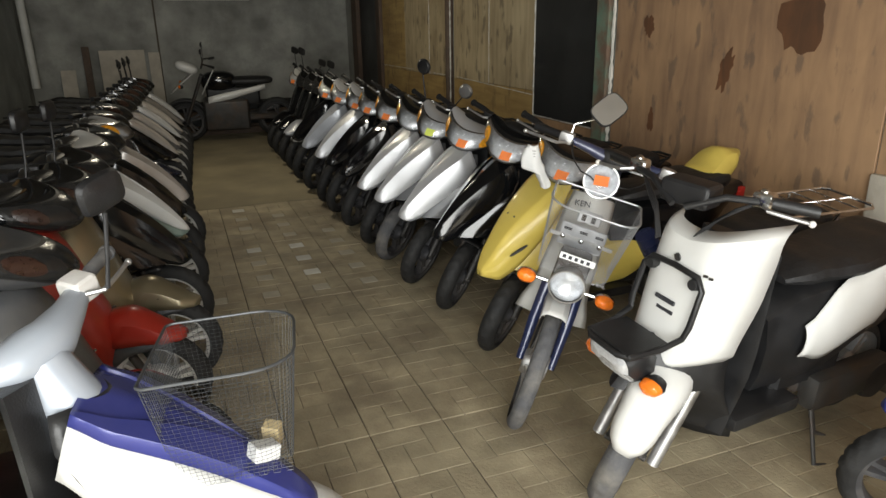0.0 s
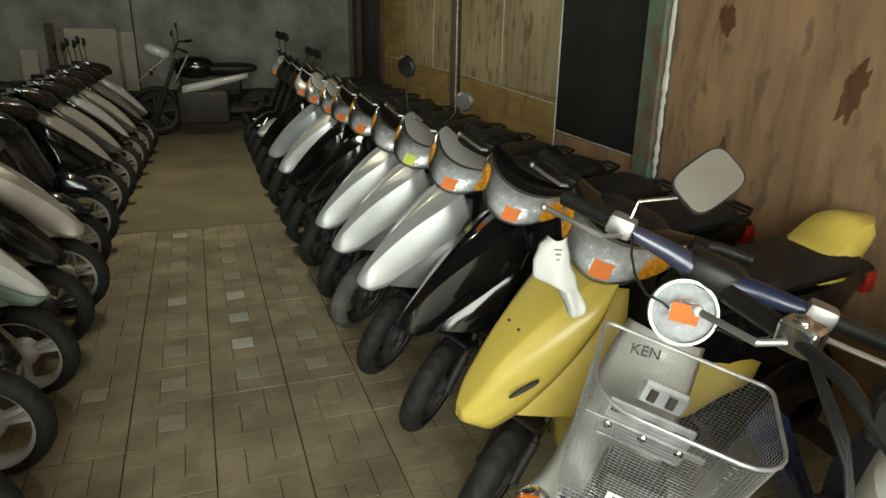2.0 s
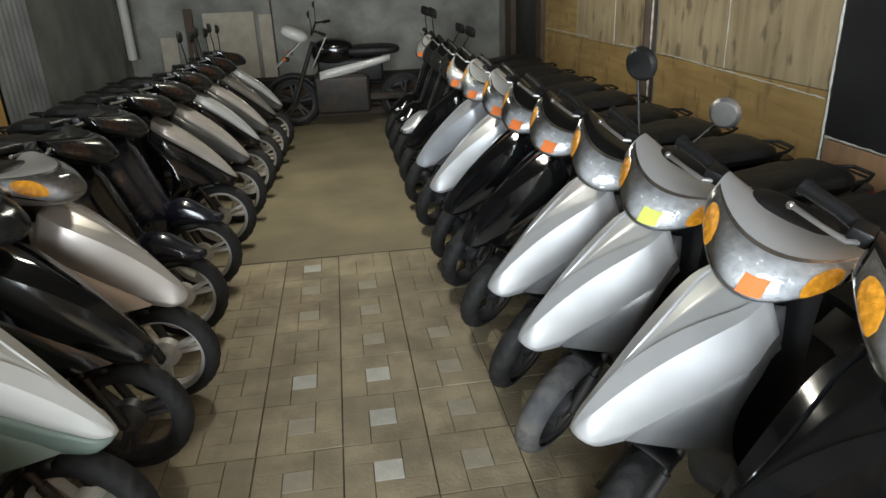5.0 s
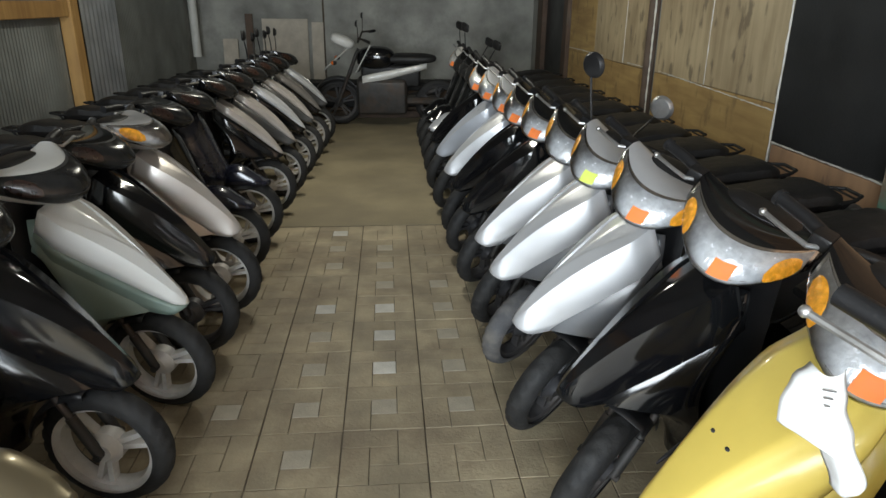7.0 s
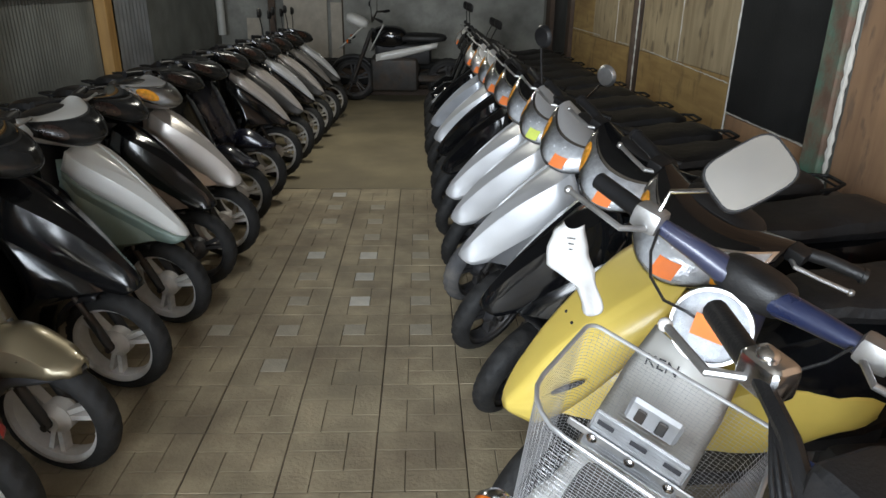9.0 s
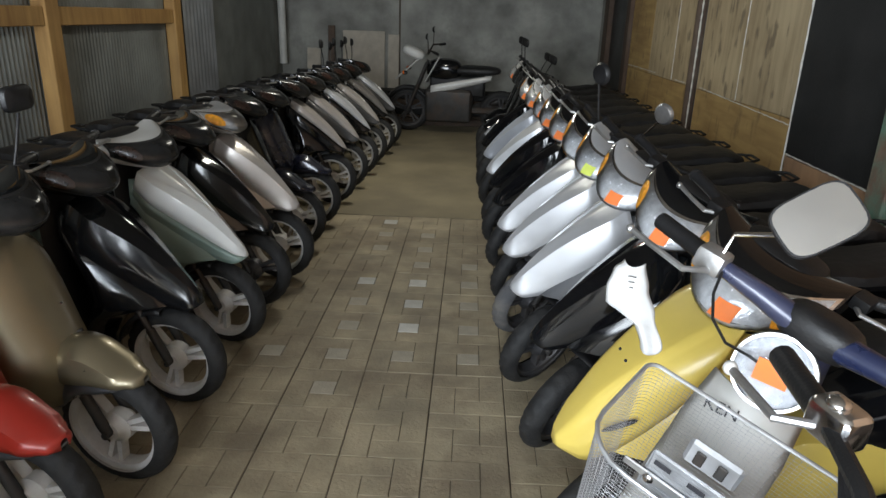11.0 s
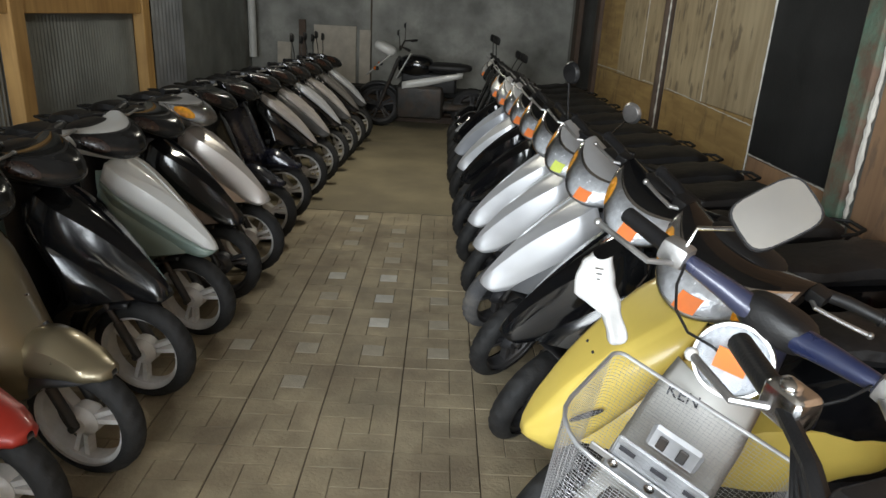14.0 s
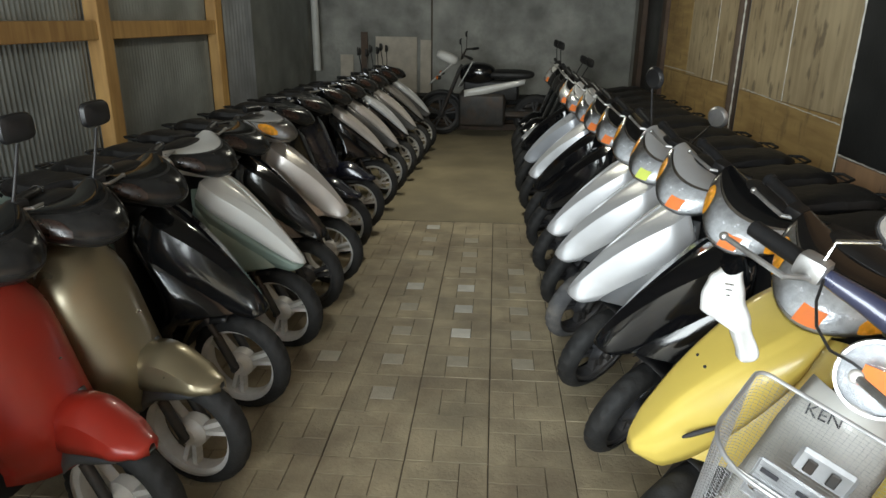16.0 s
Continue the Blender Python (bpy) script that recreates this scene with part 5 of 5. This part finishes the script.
cover = part("front_cover", (leg_cover,), PAINTS["white"], cub, "white cover with hand lettering", m=F, thick=0.004)
letters("KEN", 0.032, place(Matrix.Identity(4), -0.2175, -0.035, 0.858) @ Matrix.Rotation(radians(8), 4, "X") @ Matrix.Rotation(radians(-10), 4, "Y") @ FACE_FRONT, INK, cover)
add_round_lamp(cub, F @ pose(-0.255, 0.0, 0.965, 0, -14), 0.066, ORANGE_TAG)
bar_y = Vector((0.67, -0.68, -0.297)).normalized()
bar_x = Vector((-0.712, -0.702, 0.0)).normalized()
bar_z = bar_x.cross(bar_y)
B = cub_base.inverted() @ (Matrix.Translation((0.69, 2.62, 1.02)) @ Matrix((bar_x, bar_y, bar_z)).transposed().to_4x4())
part("handlebar_cover", tube([(0.0, -0.19, 0.0), (-0.01, -0.1, -0.01), (-0.03, 0, -0.03), (-0.01, 0.1, -0.01), (0.0, 0.19, 0.0)], [0.015, 0.021, 0.029, 0.021, 0.015], 16), BLUE_PAINT, cub, "navy blue handlebar cover", m=B)
part("meter_cap", blob(-0.035, 0.0, -0.022, 0.042, 0.07, 0.036, 18, 10, 0.7), PLASTIC, cub, "black meter cover", m=B)
for s in (-1, 1):
    part("grip", tube([(-0.005, s * 0.21, 0.0), (-0.05, s * 0.34, -0.01)], 0.0175, 12), PLASTIC, cub, m=B)
    part("switch_box", box(-0.022, 0.025, s * 0.2 - 0.028, s * 0.2 + 0.028, -0.02, 0.025, 0.012, seg=2), ALLOY, cub, m=B)
    part("brake_lever", rod((0.02, s * 0.19, -0.01), (0.06, s * 0.22, -0.015), (0.02, s * 0.36, -0.025), r=0.006), ALLOY, cub, "bare metal lever", m=B)
    part("cable", tube([(0.02, s * 0.17, 0.0), (0.055, s * 0.155, -0.025), (0.075, s * 0.13, -0.055), (0.065, s * 0.095, -0.085), (0.03, s * 0.06, -0.10), (-0.02, s * 0.035, -0.13)], 0.0028, 7), PLASTIC, cub, "thin dark cable", m=B)
    part("lever_ball", blob(0.02, s * 0.36, -0.025, 0.009, 0.009, 0.009, 10, 8), ALLOY, cub, m=B)
part("stem_cover", tube([(-0.06, 0, -0.02), (-0.13, 0.0, -0.18)], [0.03, 0.04], 14), BLUE_PAINT, cub, m=B)
stem_top = (cub_base @ B).inverted() @ Vector((0.66, 2.65, 1.165))
part("mirror_stem", rod((0.0, -0.19, 0.02), (-0.01, -0.19, 0.06), tuple(stem_top), r=0.0045), CHROME, cub, m=B)
mirror_at = cub_base.inverted() @ Matrix.Translation((0.67, 2.655, 1.19)) @ Matrix.Rotation(radians(-112), 4, "Z") @ Matrix.Rotation(radians(-28), 4, "Y") @ Matrix.Rotation(radians(38), 4, "X")
mb = part("mirror", (mirror_box, 0.068, 0.05), PLASTIC, cub, m=mirror_at)
part("mirror_glass", (mirror_glass_box, 0.068, 0.05), MIRROR, mb)
part("frame_tube", tube([(-0.25, 0, 0.75), (-0.42, 0, 0.48), (-0.66, 0, 0.42), (-0.95, 0, 0.55)], 0.04, 12), BLUE_PAINT, cub)
part("seat", (seat, -0.58, -1.10, 0.13), VINYL, cub)
part("rear_body", (rear_body, -0.60, -1.3), BLUE_PAINT, cub)
part("engine", (engine,), STEEL, cub)
part("stand", (stand,), STEEL, cub)
rk = tube([(-0.78, -0.12, 0.80), (-1.22, -0.13, 0.80), (-1.25, -0.1, 0.80), (-1.25, 0.1, 0.80), (-1.22, 0.13, 0.80), (-0.78, 0.12, 0.80)], 0.0065, 8, closed=True)
for k in range(4):
    tube([(-0.86 - 0.1 * k, -0.125, 0.80), (-0.86 - 0.1 * k, 0.125, 0.80)], 0.004, 6, rk)
tube([(-0.78, 0, 0.80), (-1.25, 0, 0.80)], 0.004, 6, rk)
for s in (-1, 1):
    tube([(-1.05, s * 0.125, 0.80), (-1.0, s * 0.08, 0.62)], 0.006, 8, rk)
part("rear_rack", rk, CHROME, cub, "wide chrome rear rack")

# dark vents on the yellow nose
for k in (-1, 1):
    part("vent", blob(0, 0, 0, 0.048, 0.005, 0.007, 14, 8, 0.8), INK, nose, "dark vent slot", m=pose(-0.02, k * 0.121, 0.545, k * 38, 32, k * -14))


# paper hung over the moped's lever, in front of the yellow nose
def hung_paper():
    rows = []
    for i in range(25):
        v = i / 24
        left = keyed(v, (0, -0.022), (0.12, -0.042), (0.35, -0.052), (0.56, -0.05), (0.62, -0.018), (0.66, 0.012), (1, 0.035))
        right = keyed(v, (0, 0.024), (0.3, 0.036), (0.6, 0.056), (0.95, 0.082), (1, 0.078))
        row = []
        for k in range(15):
            u = k / 14
            c = 2 * u - 1
            row.append((0.026 * (1 - c * c) * (1 - 0.4 * v) + 0.004 * math.sin(8 * u + 6 * v), lerp(left, right, u), -0.175 * v + 0.004 * math.sin(5 * u + 2)))
        rows.append(row)
    return grid(rows)


rag = solo("paper_sheet", hung_paper(), PAPER, "crumpled white paper hung from a moped lever", "paper", m=pose(0.43, 2.795, 1.056, 0, -4, 245.7) @ Matrix.Diagonal((1, 0.88, 0.95, 1)))
rag.modifiers.new("thickness", "SOLIDIFY").thickness = 0.001
for k in range(3):
    part("writing_bar", box(0.0, 0.0012, -0.006 + 0.003 * k, 0.012 - 0.002 * k, -0.001, 0.001), STEEL, rag, "faint grey writing", m=pose(0.0255, 0, -0.022 - 0.011 * k), smooth=0)

# white and blue scooter with basket
lm = park(-0.80, 1.84, -9, 3)
wb = thing("scooter", lm, "white and royal blue scooter with dark wire basket", "scooter", LEFT)
S = steer_matrix(-38)
running_gear(wb, S, ALLOY_PALE)
WB = (0.17, 0.455, -0.28, 0.82, 0.10, 0.165, 0.40)
part("front_cowl", (cowl, -10, 10, WB), PAINTS["blue"], wb, "royal blue front cowl", thick=0.003)
for ends in ((10, 15), (-15, -10)):
    part("side_panel", (cowl, *ends, WB), PAINTS["white"], wb, "white flank", thick=0.003)
part("nose_panel", (front_fender,), PAINTS["white"], wb, m=pose(0.03, 0, 0.0) @ Matrix.Diagonal((1.05, 1.3, 1.0, 1)), thick=0.003)
part("lower_cowl", (lower_cowl, -0.335), PLASTIC, wb, "dark lower body", thick=0.003)


def slim_bar_cover():
    bm = tube([(-0.50, -0.21, 0.955), (-0.45, -0.13, 0.955), (-0.41, -0.05, 0.955), (-0.405, 0.0, 0.955), (-0.41, 0.05, 0.955), (-0.45, 0.13, 0.955), (-0.50, 0.21, 0.955)], [0.024, 0.034, 0.05, 0.056, 0.05, 0.034, 0.024], 16)
    tube([(-0.40, 0, 0.94), (-0.37, 0, 0.86), (-0.33, 0, 0.78)], [0.055, 0.065, 0.07], 16, bm)
    return bm


WS = S @ pose(0.04, 0, -0.065)
part("handlebar_cover", (slim_bar_cover,), PAINTS["pale_blue"], wb, "pale blue-white handlebar cover", m=WS)
for k in (-1, 1):
    part("grip", (grip, k), OLD_RUBBER, wb, "faded grey grip", m=WS)
    part("brake_lever", (lever, k), ALLOY, wb, "bare metal lever", m=WS)
    part("switch_box", box(-0.525, -0.455, k * 0.2 - 0.032, k * 0.2 + 0.032, 0.935, 0.995, 0.016, seg=3), ALLOY_PALE, wb, "pale grey switch box", m=WS)
back_half(wb, PAINTS["white"])
add_mirror(wb, WS, 1, "box")
bk = part("basket", (wire_basket, 0.35, 0.28, 0.30, 0.23, 0.25, 0.0135, 0.0013), MESH_DARK, wb, "dark expanded-metal basket", m=pose(0.0, 0.03, 0.60, 0, -3, 0), smooth=0)
part("basket_rim", (basket_rim, 0.35, 0.30, 0.25), MESH_DARK, bk)
part("basket_bracket", tube([(-0.12, 0.05, 0.0), (-0.2, 0.03, 0.0), (-0.22, 0, -0.1)], 0.008, 8), STEEL, bk)
solo("card_box", box(-0.03, 0.03, -0.022, 0.022, 0, 0.035, 0.003), PAPER, "small white carton in the wire basket", "carton", m=lm @ pose(0.05, -0.05, 0.606, 0, 12, 30), smooth=0)
solo("card_scrap", box(-0.02, 0.02, -0.015, 0.015, 0, 0.05, 0.002), CARD, "folded brown card in the wire basket", "card", m=lm @ pose(0.07, 0.02, 0.606, 14, 6, -20), smooth=0)

rounded_scooter(park(-0.98, 2.52, 6, 4), -6, "dark grey scooter beside the basket scooter", "grey", "black", ALLOY_DARK, "grey", (), LEFT)


# motorcycle across the far end
mc = thing("motorcycle", pose(-0.72, 10.78, 0, 0, 0, 176) @ pose(0, 0, 0, -7), "dark motorcycle with white fairing and tail panel", "motorcycle")
RM = 0.29
for name, x in (("front_wheel", 0.0), ("rear_wheel", -1.24)):
    w = part(name, (tyre, RM, 0.05, True), RUBBER, mc, m=pose(x, 0, RM), smooth=50)
    part("rim", (rim, RM, 5, 0.016), ALLOY_DARK, w)
for s in (-1, 1):
    part("fork_leg", tube([(0, s * 0.09, RM), (-0.26, s * 0.09, 0.92)], 0.022, 12), STEEL, mc)


def moto_fender(w):
    rows = []
    for i in range(11):
        a = lerp(radians(35), radians(150), i / 10)
        r = RM + 0.03
        rows.append([(r * math.cos(a) * k, y * w, RM + r * math.sin(a) * k) for y, k in ((-1, 0.88), (-0.9, 0.97), (0, 1.02), (0.9, 0.97), (1, 0.88))])
    return grid(rows)


part("front_fender", (moto_fender, 0.07), PLASTIC, mc, thick=0.003)
part("headlight_cowl", blob(0, 0, 0, 0.15, 0.10, 0.065, 18, 12, 0.75), PAINTS["white"], mc, "white headlight cowl", m=pose(-0.08, 0, 1.03, 0, -22))
part("fork_cover", grid([[(lerp(0.14, -0.16, s) + 0.02 * u * u, 0.09 * u, lerp(0.70, 0.96, s)) for u in (-1, -0.5, 0, 0.5, 1)] for s in (0, 0.25, 0.5, 0.75, 1)]), PAINTS["white"], mc, thick=0.01)
part("tank", blob(-0.48, 0, 0.83, 0.24, 0.15, 0.14, 20, 12, 0.8), PAINTS["black"], mc, "black tank")
part("side_fairing", grid([[(lerp(-0.24, -0.42, s), 0.16 * k, lerp(0.66, 0.98, s) + 0.03 * k) for k in (-1, -0.6, 0.6, 1)] for s in (0, 0.5, 1)]), PAINTS["white"], mc, thick=0.012)
part("engine", box(-0.86, -0.24, -0.17, 0.17, 0.16, 0.60, 0.07, seg=3), STEEL, mc)
part("frame_cover", box(-1.02, -0.30, -0.11, 0.11, 0.50, 0.76, 0.05, seg=3), PLASTIC, mc, "black frame cover")


def tail_panel(s0):
    rows = []
    for i in range(11):
        s = i / 10
        x = lerp(-0.32, -1.10, s)
        low, top = lerp(0.52, 0.72, s), lerp(0.65, 0.79, s) - 0.05 * max(0, 0.15 - s)
        rows.append([(x, s0 * (0.15 - 0.05 * s + 0.02 * math.sin(math.pi * h)), lerp(low, top, h)) for h in (k / 6 for k in range(7))])
    return grid(rows)


for s in (-1, 1):
    part("tail_panel", (tail_panel, s), PAINTS["white"], mc, "white tail panel", thick=0.006)
    part("handlebar", rod((-0.27, s * 0.03, 1.02), (-0.3, s * 0.22, 1.1), (-0.42, s * 0.36, 1.09), r=0.012), STEEL, mc)
    part("grip", rod((-0.38, s * 0.31, 1.09), (-0.44, s * 0.4, 1.085), r=0.018, seg=12), PLASTIC, mc)
    part("mirror_stem", rod((-0.3, s * 0.25, 1.1), (-0.3, s * 0.3, 1.25), r=0.005), STEEL, mc)
    mb = part("mirror", (mirror_box, 0.055, 0.035), PLASTIC, mc, m=pose(-0.3, s * 0.32, 1.28, 0, 0, 180))
    part("mirror_glass", (mirror_glass_box, 0.055, 0.035), MIRROR, mb)
    add_indicator(mc, pose(0.02, s * 0.16, 0.80))
part("seat", blob(-0.88, 0, 0.83, 0.34, 0.13, 0.055, 20, 10, 0.7), VINYL, mc)
part("exhaust", tube([(-0.4, -0.18, 0.3), (-0.8, -0.2, 0.28), (-0.9, -0.2, 0.3), (-1.3, -0.2, 0.42)], [0.02, 0.025, 0.05, 0.05], 14), STEEL, mc)
part("swing_arm", box(-1.26, -0.7, -0.1, 0.1, 0.28, 0.36, 0.02), STEEL, mc)
solo("floor_beam", box(-1.5, 1.2, 11.25, 11.36, 0, 0.09, 0.006), RUST, "dark timber beam on the floor at the far end", "beam", smooth=0)
# made-up dark beams, added to imitate the shaded foot of the back wall
stack = thing("shade_stand_in", pose(-0.15, 11.68, 0), "made-up dark beams standing in for shade at the back wall", "timber")
rnd = random.Random(12)
for row in range(4):
    for k in range(2):
        w = rnd.uniform(1.15, 1.35)
        part("beam", box(-w, w, -0.10, 0.10, 0.002, 0.108, 0.008), BLACK_METAL if row % 2 else RUST, stack, m=pose(rnd.uniform(-0.08, 0.08), -0.11 + 0.22 * k, 0.11 * row, 0, 0, rnd.uniform(-0.8, 0.8)), smooth=0)
